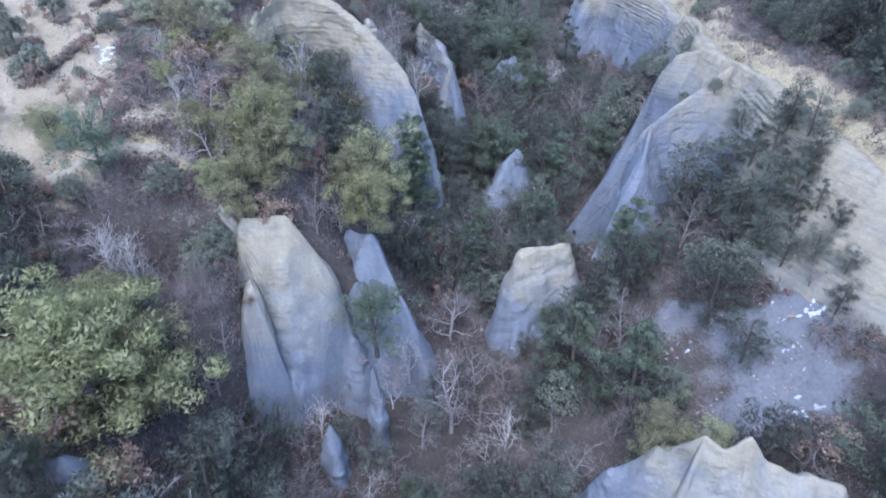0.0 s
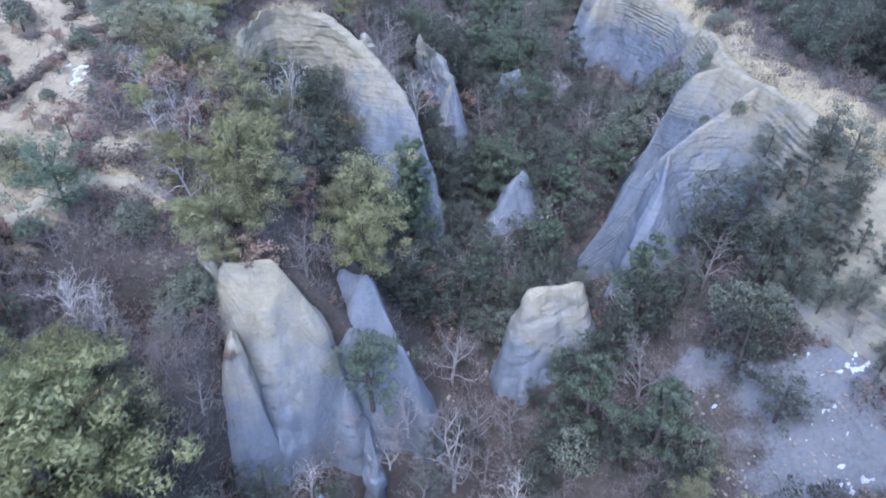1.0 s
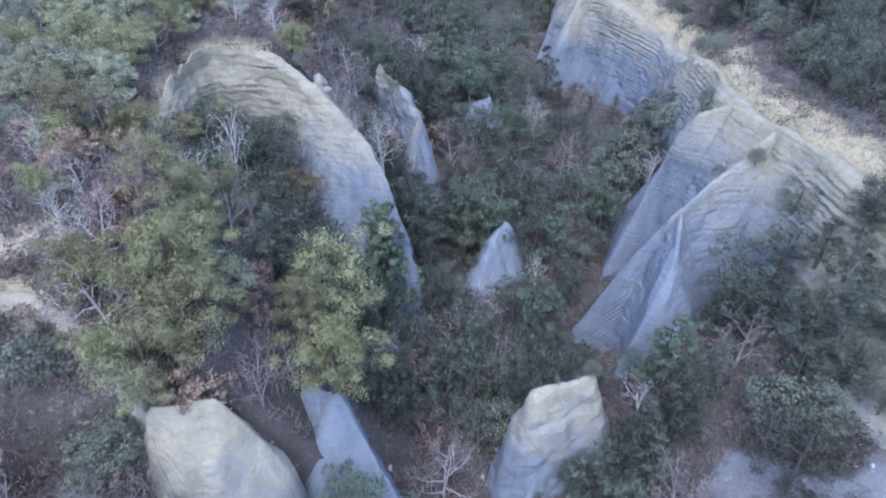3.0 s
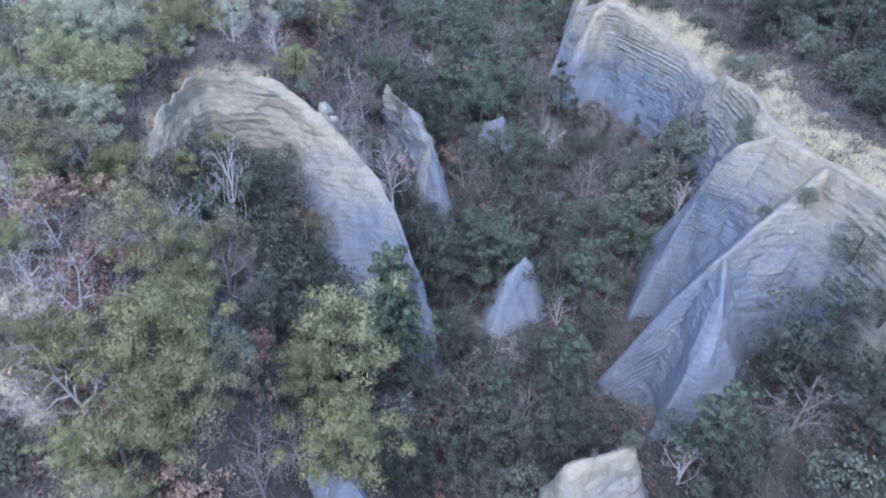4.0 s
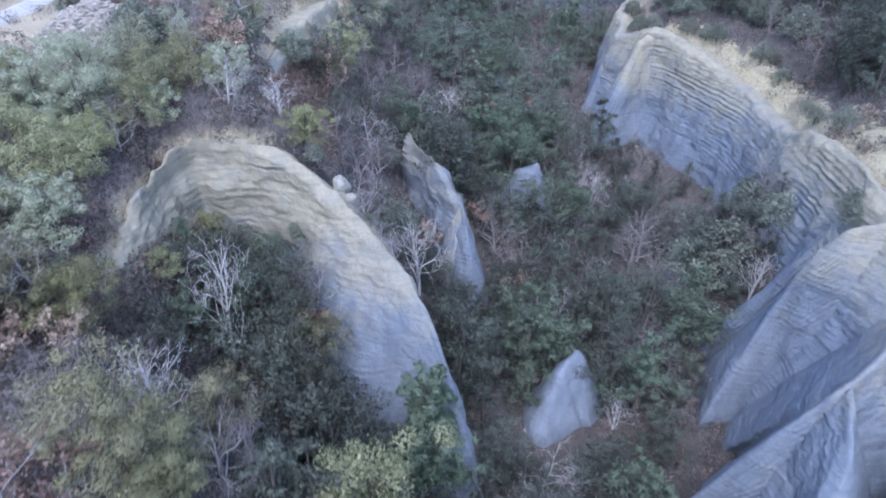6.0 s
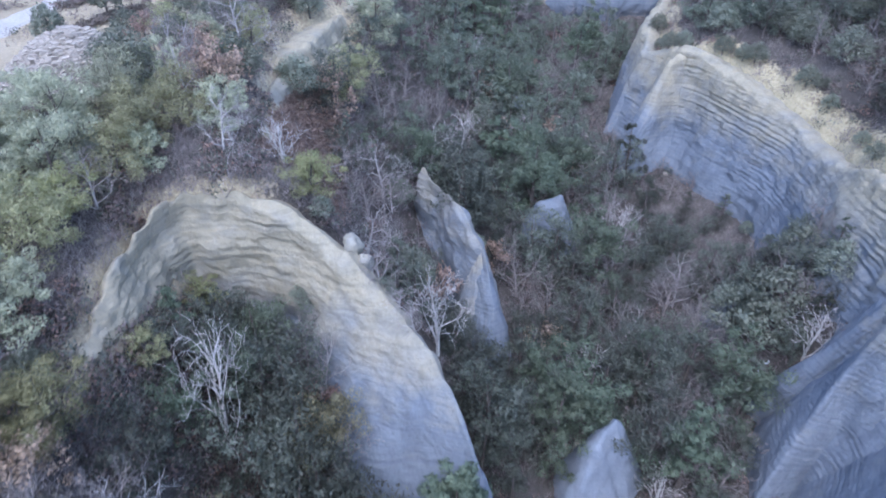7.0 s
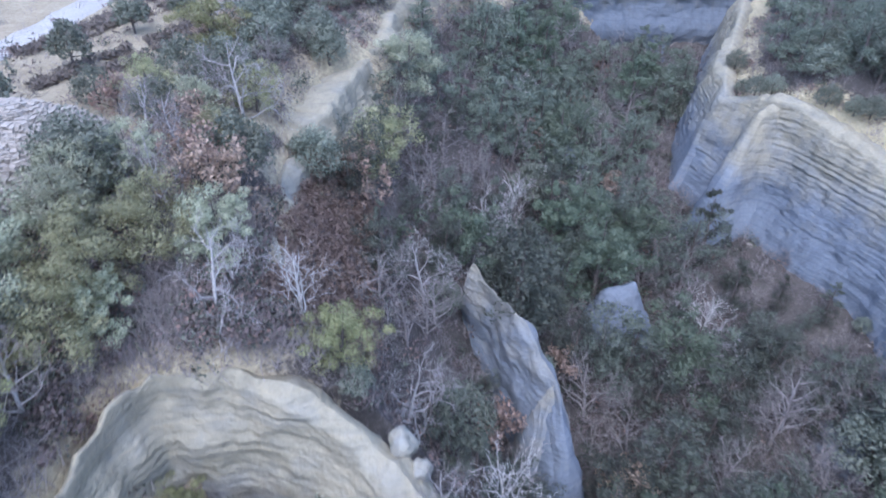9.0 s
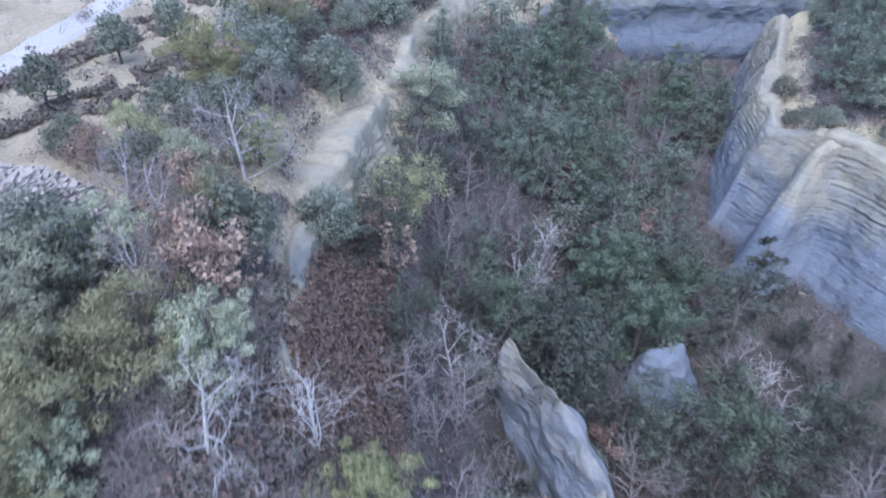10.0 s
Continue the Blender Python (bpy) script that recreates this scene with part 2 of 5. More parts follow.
def base_height(x, y):
    """The ground without its bare rocks: a ravine between two wooded plateaus."""
    floor = along(y, -40, 0, 30, 6.5, 40, 9, 50, 11, 60, 11.6, 75, 14, 90, 16.5, 105, 19, 125, 20.5)
    axis = along(y, -40, 2, 30, 3, 47, 4, 60, 7, 75, 9, 90, 11, 110, 15, 125, 20)
    valley = floor + np.where(x < axis, 0.36, 0.16) * (np.sqrt((x - axis) ** 2 + 4) - 2)
    top_l = along(y, -40, 18, 20, 20, 30, 23.2, 36, 24.7, 45, 27.5, 55, 29.8, 62, 31.35, 75, 32.8, 85, 33.3, 110, 33.5)
    edge_l = along(y, -40, -16, 18, -17, 24, -20, 29, -26, 34.5, -26, 36.5, -11, 41, -10.5, 46, -13, 51, -17.6, 53, -17.4, 62.9, -17.1, 63.9, -9.6, 67, -11.8,
                   75, -13.2, 79, -13.5, 88, -13, 91, -9.6, 101, -7.2, 110, -2.8, 118, 3, 124, 11)
    k_l = along(y, 20, 1.1, 30, 1.0, 36, 1.4, 39, 1.7, 44, 1.5, 48, 1.3, 52, 2.0, 62, 2.2, 63.5, 1.7, 65, 1.7, 75, 1.25, 80, 1.0, 110, 1.0)
    left = top_l - k_l * soft(x - edge_l, 0.7) + 0.035 * np.clip(edge_l - x, 0, 60)
    ring = np.hypot(x + 18.3, y - 33.5)
    hollow = 24.0 - 0.95 * soft(6.3 - ring) - 3 * soft(ring - 6.3) - 1.3 * soft(31 - y) - 4 * soft(x + 13.6, 0.4)
    bowl = 21.4 + 0.66 * (y - 56) - 0.5 * (x + 13.8) + 1.3 * soft(-15.2 - x, 0.4) - 2.5 * soft(x + 4.5, 0.5) - 4 * soft(y - 62.4, 0.4) + 1.2 * np.exp(-((x + 7.6) / 2.0) ** 2) - 4 * soft(-17.2 - x, 0.4) - 3 * soft(52.5 - y, 0.5)
    top_r = along(y, -40, 20, 20, 22, 32, 26, 45, 28.7, 58, 28.6, 62, 28.1, 66, 27.9, 70, 27.0, 73, 25.6, 77.4, 25.1, 83, 26.4, 87.6, 27.4, 92.9, 28.1, 97, 26.2, 102, 27.4, 110, 28.4, 125, 29.2)
    edge_r = east_rim(y)
    k_r = along(y, 20, 1.6, 36, 2.4, 46, 2.6, 55, 2.6, 62, 2.8, 72, 4.5, 80, 7.0, 90, 7.0, 94, 5.0, 125, 3.6)
    bank = along(y, 58, 0, 64, .25, 72, .75, 80, .7, 90, .3, 98, .4, 110, .1)
    right = top_r - k_r * soft(edge_r - x, 0.3) + bank * np.clip(x - edge_r, 0, 4.5) + 0.10 * np.clip(x - edge_r, 0, 60)
    apron = along(y, 10, 13, 24, 17, 34, 19.5, 41, 20.5, 47, 20.2, 51, 14, 56, 8) - 0.58 * np.clip(23.5 - x, -2, 40)
    shelf = along(y, 60, 19, 62, 22.5, 64, 24.6, 68, 25.4, 71.5, 24.0, 74, 20.4, 78, 18.0, 90, 17.0) - 1.45 * np.clip(26 - x, -3, 40) - 2.4 * soft(62.5 - y, 0.6) - 0.8 * soft(y - 84, 0.6)
    north = 33.5 - 2.6 * soft(along(x, -10, 112, 0, 117, 8, 123.6, 20, 126.6, 34, 126, 45, 120) - y, 0.8) + 0.03 * np.clip(y - 126, 0, 80)
    z = softmax(valley, left, hollow, bowl, right, apron, shelf, north)
    near = 1 - step(np.hypot(x, y - 60), 150, 320)
    z = z * near + (1 - near) * (26 + 14 * fbm(x / 160.0, y / 160.0, 0, 3, 31))
    return z + (0.6 - 0.45 * step(y, 70, 76) * step(-x, 17, 20)) * fbm(x / 4.0, y / 4.0, 0, 4, 5) * near


def ridge_height(x, y, crest):
    """Height of a rock that follows a crest of (x, y, z, half width, slope to the left, slope to the right); and how far the crest is."""
    best = np.full(np.shape(x), 1e9)
    out = np.full(np.shape(x), -1e3)
    for (ax, ay, az, aw, al, ar), (bx, by, bz, bw, bl, br) in zip(crest, crest[1:]):
        dx, dy = bx - ax, by - ay
        t = np.clip(((x - ax) * dx + (y - ay) * dy) / (dx * dx + dy * dy), 0, 1)
        px, py = x - ax - t * dx, y - ay - t * dy
        d = np.hypot(px, py)
        left = dx * py - dy * px > 0
        k = np.where(left, al + t * (bl - al), ar + t * (br - ar))
        w = aw + t * (bw - aw)
        z = az + t * (bz - az) - k * (np.sqrt(d * d + w * w) - w)
        out = np.where(d < best, z, out)
        best = np.minimum(best, d)
    return out, best


# Crests of the bare rocks, rock by rock: x, y, z, half width, slope left, slope right.
ROCKS = {
    "bowl_cliff": [[(-17.3, 53.5, 28.2, .25, 1.5, 4), (-16.9, 57.2, 29.9, .25, 1.5, 5), (-16.2, 61.6, 30.7, .25, 1.8, 7), (-15.2, 63.2, 31.2, .25, 1.8, 9), (-12.9, 63.7, 31.2, .25, 1.9, 9),
                    (-9.8, 63.0, 30.2, .25, 2.6, 6), (-7.9, 61.9, 29.0, .25, 3.5, 2.6), (-5.5, 59.5, 27.5, .25, 4, 1.9), (-3.4, 57.3, 25.6, .2, 5, 2.0),
                    (-2.2, 55.9, 23.2, .15, 5.5, 2.2), (-1.1, 54.2, 19.6, .15, 5.5, 2.4), (-0.3, 52.9, 16.4, .15, 5, 2.4), (0.9, 51.0, 10.6, .2, 4, 2.4)]],
    "rim_cliff": [[(-11.7, 69.4, 31.3, .3, 2.6, 3.6), (-12.2, 71, 31.5, .3, 2.6, 3.6), (-11.9, 73.0, 31.2, .3, 2.6, 3.6), (-12.3, 75.4, 31.7, .3, 2.6, 3.6), (-12.0, 77.4, 31.9, .3, 2.6, 3.6)]],
    "yellow_rim_cliff": [[(-12.2, 79.5, 32.2, .4, .2, 2.8), (-10.6, 81.2, 32.4, .4, .2, 2.8), (-10.0, 85, 32.4, .5, .2, 2.8), (-8.7, 90.4, 32.3, .5, .4, 2.8), (-7.2, 96, 32.8, .5, .6, 2.8),
                          (-6.3, 101.5, 33, .5, .7, 2.3), (-2, 110, 33.3, .5, .7, 2.5), (3.5, 117.5, 33.5, .5, .7, 2.5)]],
    "far_cliff": [[(3.5, 117.5, 33.5, .5, .7, 2.5), (9, 123, 33.8, .5, .7, 3.2), (20, 126, 33.8, .6, .7, 3.4), (33, 125.5, 33.5, .6, .7, 3.4), (44, 121, 33, .6, .7, 3)]],
    "great_cliff": [[(23.9, 60.2, 28.3, .3, 5.5, 1.2), (24.3, 62, 28.5, .3, 5.0, 1.0), (25.2, 66, 28.3, .3, 3.4, .8), (25.6, 69.8, 27.6, .3, 2.6, .6), (26.3, 72.5, 26.2, .35, 3.4, .3), (27.3, 77.4, 25.5, .5, 4.2, .2), (26.9, 80.5, 26.2, .5, 4.6, .2),
                     (26.2, 83.2, 26.8, .5, 4.6, .2), (24.9, 87.6, 27.8, .5, 4.6, .3), (23.7, 91.2, 28.3, .4, 4.2, .5), (22.6, 92.9, 28.5, .4, 3.4, .8), (21.4, 95.5, 27.3, .4, 3.4, .8), (20.6, 97.2, 26.6, .4, 3.4, 1), (22.5, 102, 27.8, .4, 3.4, 1), (27, 110, 28.8, .4, 3.2, 1), (32, 119, 29.2, .4, 3, 1)],
                    [(23.6, 89.2, 18.6, 1.6, 1.5, 1.5), (21.8, 87.2, 17.0, 1.5, 1.5, 1.5), (20.0, 85.0, 13.4, .9, 1.8, 1.8)],
                    [(22.9, 92.6, 28.2, .3, 3.4, 4.0), (20.9, 92.2, 27.4, .25, 3.4, 4.0), (18.5, 90.6, 22.6, .25, 3.4, 3.6), (17.0, 90.6, 19.0, .25, 3.2, 3.2), (15.4, 91.6, 15.2, .3, 3, 3)],
                    [(21.0, 97.0, 26.6, .3, 3, 3.4), (19.6, 97.2, 24.6, .25, 3, 3.4), (17.4, 96.4, 18.5, .3, 3, 3.2), (16.0, 96.2, 15.0, .3, 3, 3)]],
    "ribbed_ridge": [[(24.0, 60.2, 28.2, .3, .7, 3.0), (23.7, 57.4, 28.2, .7, .7, 2.8), (24.4, 54, 27.9, .8, 1.2, 2.6), (25.2, 48, 28.3, .8, 1.2, 3.0), (25.5, 44, 28.0, .8, 1.2, 2.6),
                      (26.4, 39, 27.2, .8, .7, 1.9), (28.5, 33, 25.8, .7, .7, 1.5)],
                     [(24, 52.8, 27.7, .5, 2.4, 1.9), (20.5, 51.2, 25.7, .35, 3.0, 2.0), (17.2, 49.8, 23.8, .25, 3.4, 2.4), (15, 50.1, 20.3, .25, 3.4, 2.6), (13, 50.6, 15.8, .3, 3.2, 2.6),
                      (10.8, 51.2, 10.8, .3, 3, 3)],
                     [(17.2, 49.6, 23.7, .25, 2.4, 2.6), (16.2, 47.0, 21.9, .25, 2.4, 3.0), (14.8, 45.6, 19.8, .2, 2.4, 3.2), (12.7, 44.6, 14.5, .25, 2.4, 3.0), (11.4, 44.1, 10.8, .25, 2.4, 2.8)],
                     [(23.6, 57.4, 28.0, .4, 3.0, 2.2), (21.2, 58.2, 26.9, .25, 3.8, 2.4), (20.3, 58.7, 25.3, .25, 3.8, 2.6), (19.3, 58.9, 21.6, .25, 3.6, 2.8), (17.4, 58.0, 17.0, .25, 3.4, 3.0), (14.6, 56.2, 11.4, .3, 3.2, 3.2)],
                     [(23.4, 61, 26.4, .35, 3.2, 3.2), (21.3, 61.8, 21.5, .35, 3.2, 3.2), (19.5, 63.2, 16.6, .35, 3.2, 3.2), (18.2, 64.4, 13, .4, 3.2, 3.2)]],
    "block_pinnacle": [[(6.0, 40.0, 18.1, .8, 4.6, 4.6), (9.5, 40.8, 18.0, .8, 4.6, 4.6)], [(6.6, 39.7, 16.5, .4, 3, 3), (5.6, 37.6, 11, .4, 3, 3)]],
    "pale_pinnacle": [[(-12.7, 34.9, 23.9, .35, 4.5, 2.9), (-10.0, 35.1, 23.9, .35, 4, 2.6), (-8.6, 35.0, 21.6, .25, 4, 2.2), (-7.3, 34.6, 19.2, .25, 4, 2.2), (-6.4, 34.2, 14.5, .3, 3.4, 2.4)],
                      [(-12.3, 32.8, 20.6, .1, 5, 2.6), (-11.9, 31.6, 20.9, .08, 5, 2.3), (-11.0, 30.9, 17.4, .1, 5, 2.1), (-9.7, 30.4, 11.5, .15, 4.5, 2.1)]],
    "cone_rock": [[(-7, 39.6, 19.9, .3, 2, 2), (-5.0, 38.1, 20.5, .12, 3.2, 1.6), (-3.6, 37, 17.6, .12, 3.4, 1.7), (-1.9, 35.4, 14.0, .3, 2.8, 2.6), (-1.4, 34.8, 11, .3, 2.8, 2.8)]],
    "spire": [[(7.6, 60.3, 16.5, .35, 2.2, 2.6), (6.8, 60, 16.4, .35, 2.4, 2.4), (5.6, 58.5, 14.0, .6, 2.0, 2.0), (4.2, 56.8, 11.4, .6, 2.0, 2.0)]],
    "thin_fin": [[(-2.7, 77, 25.2, .12, 8, 8), (-1.9, 75.6, 24.6, .12, 8, 8), (-0.2, 73.1, 23.6, .15, 7, 7), (1.0, 70.6, 22.1, .15, 6, 6), (1.6, 68.8, 18.5, .25, 4.5, 4.5),
                  (2.1, 67.2, 13, .3, 3.2, 3.2)],
                 [(0.9, 70.6, 21.9, .3, 4.5, 4.5), (1.0, 69.5, 18.2, .8, 3.5, 3.5), (1.1, 68.2, 13, .9, 3, 3)]],
    "small_knob": [[(7.6, 82, 18.9, .5, 2.8, 2.8), (9.1, 81.7, 19.6, .5, 2.8, 2.8)]],
    "slope_knob": [[(8.6, 101, 21.2, .4, 2, 2), (10.4, 100, 19, .4, 2, 2), (11.6, 97.5, 16.5, .4, 2, 2)]],
    "near_fin": [[(9.8, 23.4, 14, .3, 2.6, 3), (11.4, 22.5, 17.2, .25, 2.8, 3), (12.2, 21.8, 18.1, .2, 2.8, 3), (13.0, 21.2, 19.4, .2, 2.8, 3), (14.2, 20.7, 19.0, .2, 2.6, 3), (15.2, 20.9, 20.1, .25, 2.6, 3), (16.2, 20.7, 18.6, .2, 2.6, 3), (17.2, 20.6, 17.6, .3, 2.4, 2.6), (20, 20, 17.2, .4, 2.2, 2.6)],
                 [(13.0, 21.1, 19.2, .2, 3.2, 3.2), (12.3, 20.3, 17.0, .2, 3.2, 3.2), (11.9, 19.8, 14.0, .25, 3, 3)], [(15.2, 20.8, 19.9, .2, 3.2, 3.2), (14.9, 19.9, 17.4, .2, 3.2, 3.2), (14.7, 19.3, 14.0, .25, 3, 3)]],
    "corner_rock": [[(-19.5, 19.4, 19.6, .4, 2.4, 2.4), (-17.6, 19.2, 20.6, .4, 2.4, 2.4), (-16.3, 18.4, 19.2, .4, 2.4, 2.4), (-15.4, 17.4, 16.5, .4, 2.4, 2.4)]],
    "hollow_rim": [[(-25.2, 36.6, 25.9, .9, 2.5, 2), (-24.0, 38.4, 26.3, 1.0, 2.5, 2), (-22, 40.1, 26.7, 1.0, 2.5, 2), (-19.4, 40.2, 26.5, 1.0, 2.5, 2),
                    (-16.3, 38, 25.8, .7, 2.5, 3.4), (-14.4, 36, 24.0, .2, 1, 5), (-13.3, 35.2, 23.0, .2, 1, 6)]],
    "small_cone": [[(-4.6, 30.5, 15.2, .06, 9, 9), (-4.3, 30.0, 13.6, .08, 8, 8)]],
    "low_cone": [[(-7.0, 26.9, 13.4, .1, 6, 6), (-6.7, 26.2, 11.6, .1, 6, 6)]],
}


def rock_height(x, y, crests):
    z = np.full(np.shape(x), -1e3)
    for c in crests:
        z = np.maximum(z, ridge_height(x, y, c)[0])
    return z


def rocks_over(x, y):
    z = np.full(np.shape(x), -1e3)
    for crests in ROCKS.values():
        z = np.maximum(z, rock_height(x, y, crests))
    return z


def land(x, y):
    """Height of the finished land, and how far the bare rock stands over the soil."""
    b = base_height(x, y)
    r = rocks_over(x, y)
    return np.maximum(b, r), r - b
# ---- end of the land ----

# ---- mesh helpers ----


def mesh_of(name, verts, faces, mat, smooth=False):
    me = bpy.data.meshes.new(name)
    me.from_pydata([tuple(v) for v in verts], [], [tuple(f) for f in faces])
    me.materials.append(mat)
    if smooth:
        me.polygons.foreach_set("use_smooth", [True] * len(me.polygons))
    me.update()
    return me


def grid_mesh(name, X, Y, Z, keep, mat):
    """A sheet over the grid X, Y, Z; keep says which cells stay."""
    ny, nx = X.shape
    idx = np.arange(ny * nx).reshape(ny, nx)
    quads = np.stack([idx[:-1, :-1], idx[:-1, 1:], idx[1:, 1:], idx[1:, :-1]], -1)[keep]
    used = np.unique(quads)
    back = np.full(ny * nx, -1)
    back[used] = np.arange(len(used))
    co = np.stack([X.ravel(), Y.ravel(), Z.ravel()], -1)[used]
    q = back[quads]
    me = bpy.data.meshes.new(name)
    me.vertices.add(len(co))
    me.vertices.foreach_set("co", co.ravel())
    me.loops.add(q.size)
    me.loops.foreach_set("vertex_index", q.ravel().astype(np.int32))
    me.polygons.add(len(q))
    me.polygons.foreach_set("loop_start", np.arange(0, q.size, 4, dtype=np.int32))
    me.polygons.foreach_set("use_smooth", np.ones(len(q), bool))
    me.update(calc_edges=True)
    me.materials.append(mat)
    return me, used


def mask_on(me, name, values):
    at = me.attributes.new(name, "FLOAT", "POINT")
    at.data.foreach_set("value", np.ascontiguousarray(values, dtype=np.float32))


def thing(name, label, category, group="", kind=""):
    return tagged(new(name), label, category, group, kind)


def part(name, me, parent, label=""):
    ob = new(name, me)
    ob.parent = parent
    return tagged(ob, label)


class Tubes:
    """Tapered sticks collected into one mesh."""

    def __init__(self):
        self.v, self.f = [], []

    def stick(self, pts, radii, sides=4):
        n0 = len(self.v)
        for k, (p, r) in enumerate(zip(pts, radii)):
            a = pts[min(k + 1, len(pts) - 1)] - pts[max(k - 1, 0)]
            a = a.normalized() if a.length > 1e-6 else Vector((0, 0, 1))
            u = a.orthogonal().normalized()
            w = a.cross(u)
            for s in range(sides):
                c = 2 * math.pi * s / sides
                self.v.append(p + r * (math.cos(c) * u + math.sin(c) * w))
        for k in range(len(pts) - 1):
            for s in range(sides):
                a, b = n0 + k * sides + s, n0 + k * sides + (s + 1) % sides
                self.f.append((a, b, b + sides, a + sides))

    def mesh(self, name, mat):
        return mesh_of(name, self.v, self.f, mat, True)


def leaf_quads(rng, centres, radii, per, size, squash=0.75, up=0.35, wide=0.34):
    """Small bent leaves or needle tufts scattered in and on soft clumps."""
    n = len(centres) * per
    c = np.repeat(np.array([tuple(p) for p in centres]), per, 0)
    r = np.repeat(np.asarray(radii), per)[:, None]
    d = rng.normal(size=(n, 3))
    d /= np.linalg.norm(d, axis=1)[:, None]
    rad = r * (0.55 + 0.5 * rng.random((n, 1)))
    p = c + d * rad * np.array([1, 1, squash])
    g = np.cross(d, rng.normal(size=(n, 3))) + 0.3 * d + np.array([0, 0, up])
    g /= np.linalg.norm(g, axis=1)[:, None]
    s = np.cross(g, d + 0.35 * rng.normal(size=(n, 3)))
    s /= np.linalg.norm(s, axis=1)[:, None]
    ln = size * (0.7 + 0.6 * rng.random((n, 1)))
    wd = ln * wide
    turned = (np.cross(g, s) * d).sum(1) < 0
    s = np.where(turned[:, None], -s, s)
    v = np.stack([p - s * wd, p + g * ln, p + s * wd], 1).reshape(-1, 3)
    f = np.arange(n * 3).reshape(n, 3)
    soft_n = d * np.array([1, 1, 1.2]) + np.array([0, 0, 0.25]) + 0.30 * rng.normal(size=(n, 3))
    return v, f, np.repeat(soft_n / np.linalg.norm(soft_n, axis=1)[:, None], 3, 0)


def foliage_mesh(name, vfn, mat):
    """Leaves shaded as the soft clumps that they form."""
    v, f, nrm = vfn
    me = bpy.data.meshes.new(name)
    me.vertices.add(len(v))
    me.vertices.foreach_set("co", np.ascontiguousarray(v, dtype=np.float32).ravel())
    me.loops.add(f.size)
    me.loops.foreach_set("vertex_index", f.ravel().astype(np.int32))
    me.polygons.add(len(f))
    me.polygons.foreach_set("loop_start", np.arange(0, f.size, 3, dtype=np.int32))
    me.polygons.foreach_set("use_smooth", np.ones(len(f), bool))
    me.update(calc_edges=True)
    me.materials.append(mat)
    me.normals_split_custom_set_from_vertices(nrm.tolist())
    return me


# ---- trees ----


def vec(rng, s):
    return Vector(rng.normal(size=3) * s)


def pine(seed, h, spread, clumps, per, size, mat, flat=0.3, low=0.35, label="", cat="pine tree", name="pine_tree", wide=0.2):
    """A pine: bent trunk, limbs that rise, and a crown of needle clumps with gaps, wider above than below where flat is high."""
    rng = np.random.default_rng(seed)
    tr = Tubes()
    lean = vec(rng, 0.05 * h)
    lean.z = 0
    axis = [Vector((0, 0, -0.8)) , Vector((0, 0, h * 0.2)) + lean * 0.2, Vector((0, 0, h * 0.5)) + lean * 0.7, Vector((0, 0, h * 0.78)) + lean, Vector((0, 0, h * 0.95)) + lean * 1.1]
    r0 = 0.02 * h + 0.03
    tr.stick(axis, [r0 * 1.2, r0, r0 * 0.75, r0 * 0.4, r0 * 0.12], 7)
    centres, radii = [], []
    pads = max(6, clumps // 6)
    for k in range(pads):
        u = (k + 0.4) / pads
        a = k * 2.399 + rng.normal() * 0.35
        hh = low + (0.97 - low) * u
        if flat < 0.5:
            prof = 1.02 * (1 - u) ** 0.75 + 0.06
        else:
            prof = math.sqrt(max(0.02, 1 - abs(u - 0.3) ** 2 / 0.55)) if u > 0.3 else 0.75 + 0.8 * u
        reach = spread * prof * (0.55 + 0.45 * rng.random())
        c = Vector((reach * math.cos(a), reach * math.sin(a), h * (hh + 0.04 * rng.normal()))) + lean * hh
        start = axis[1].lerp(axis[4], max(0, min(0.9, hh * 0.95 - 0.3)))
        tr.stick([start, start.lerp(c, 0.55) + Vector((0, 0, -0.03 * h)), c], [r0 * 0.34, r0 * 0.22, r0 * 0.08], 3)
        size_k = spread * (0.30 + 0.22 * rng.random()) * (1.0 if flat > 0.5 else 0.45 + 0.55 * (1 - u))
        for j in range(clumps // pads):
            off = Vector((rng.normal() * 0.75, rng.normal() * 0.75, rng.normal() * 0.38)) * size_k
            centres.append(c + off - Vector((c.x, c.y, 0)) * (0.35 * rng.random()))
            radii.append(size_k * (0.42 + 0.35 * rng.random()))
    leaves = leaf_quads(rng, centres, radii, per, size, 0.75, 0.4, wide)
    tree = thing(name, label, cat)
    part("trunk", tr.mesh("pine_trunk", BARK), tree, "rough brown trunk and limbs")
    tagged(part("crown", foliage_mesh("pine_crown", leaves, mat), tree), kind="stuff")
    return tree


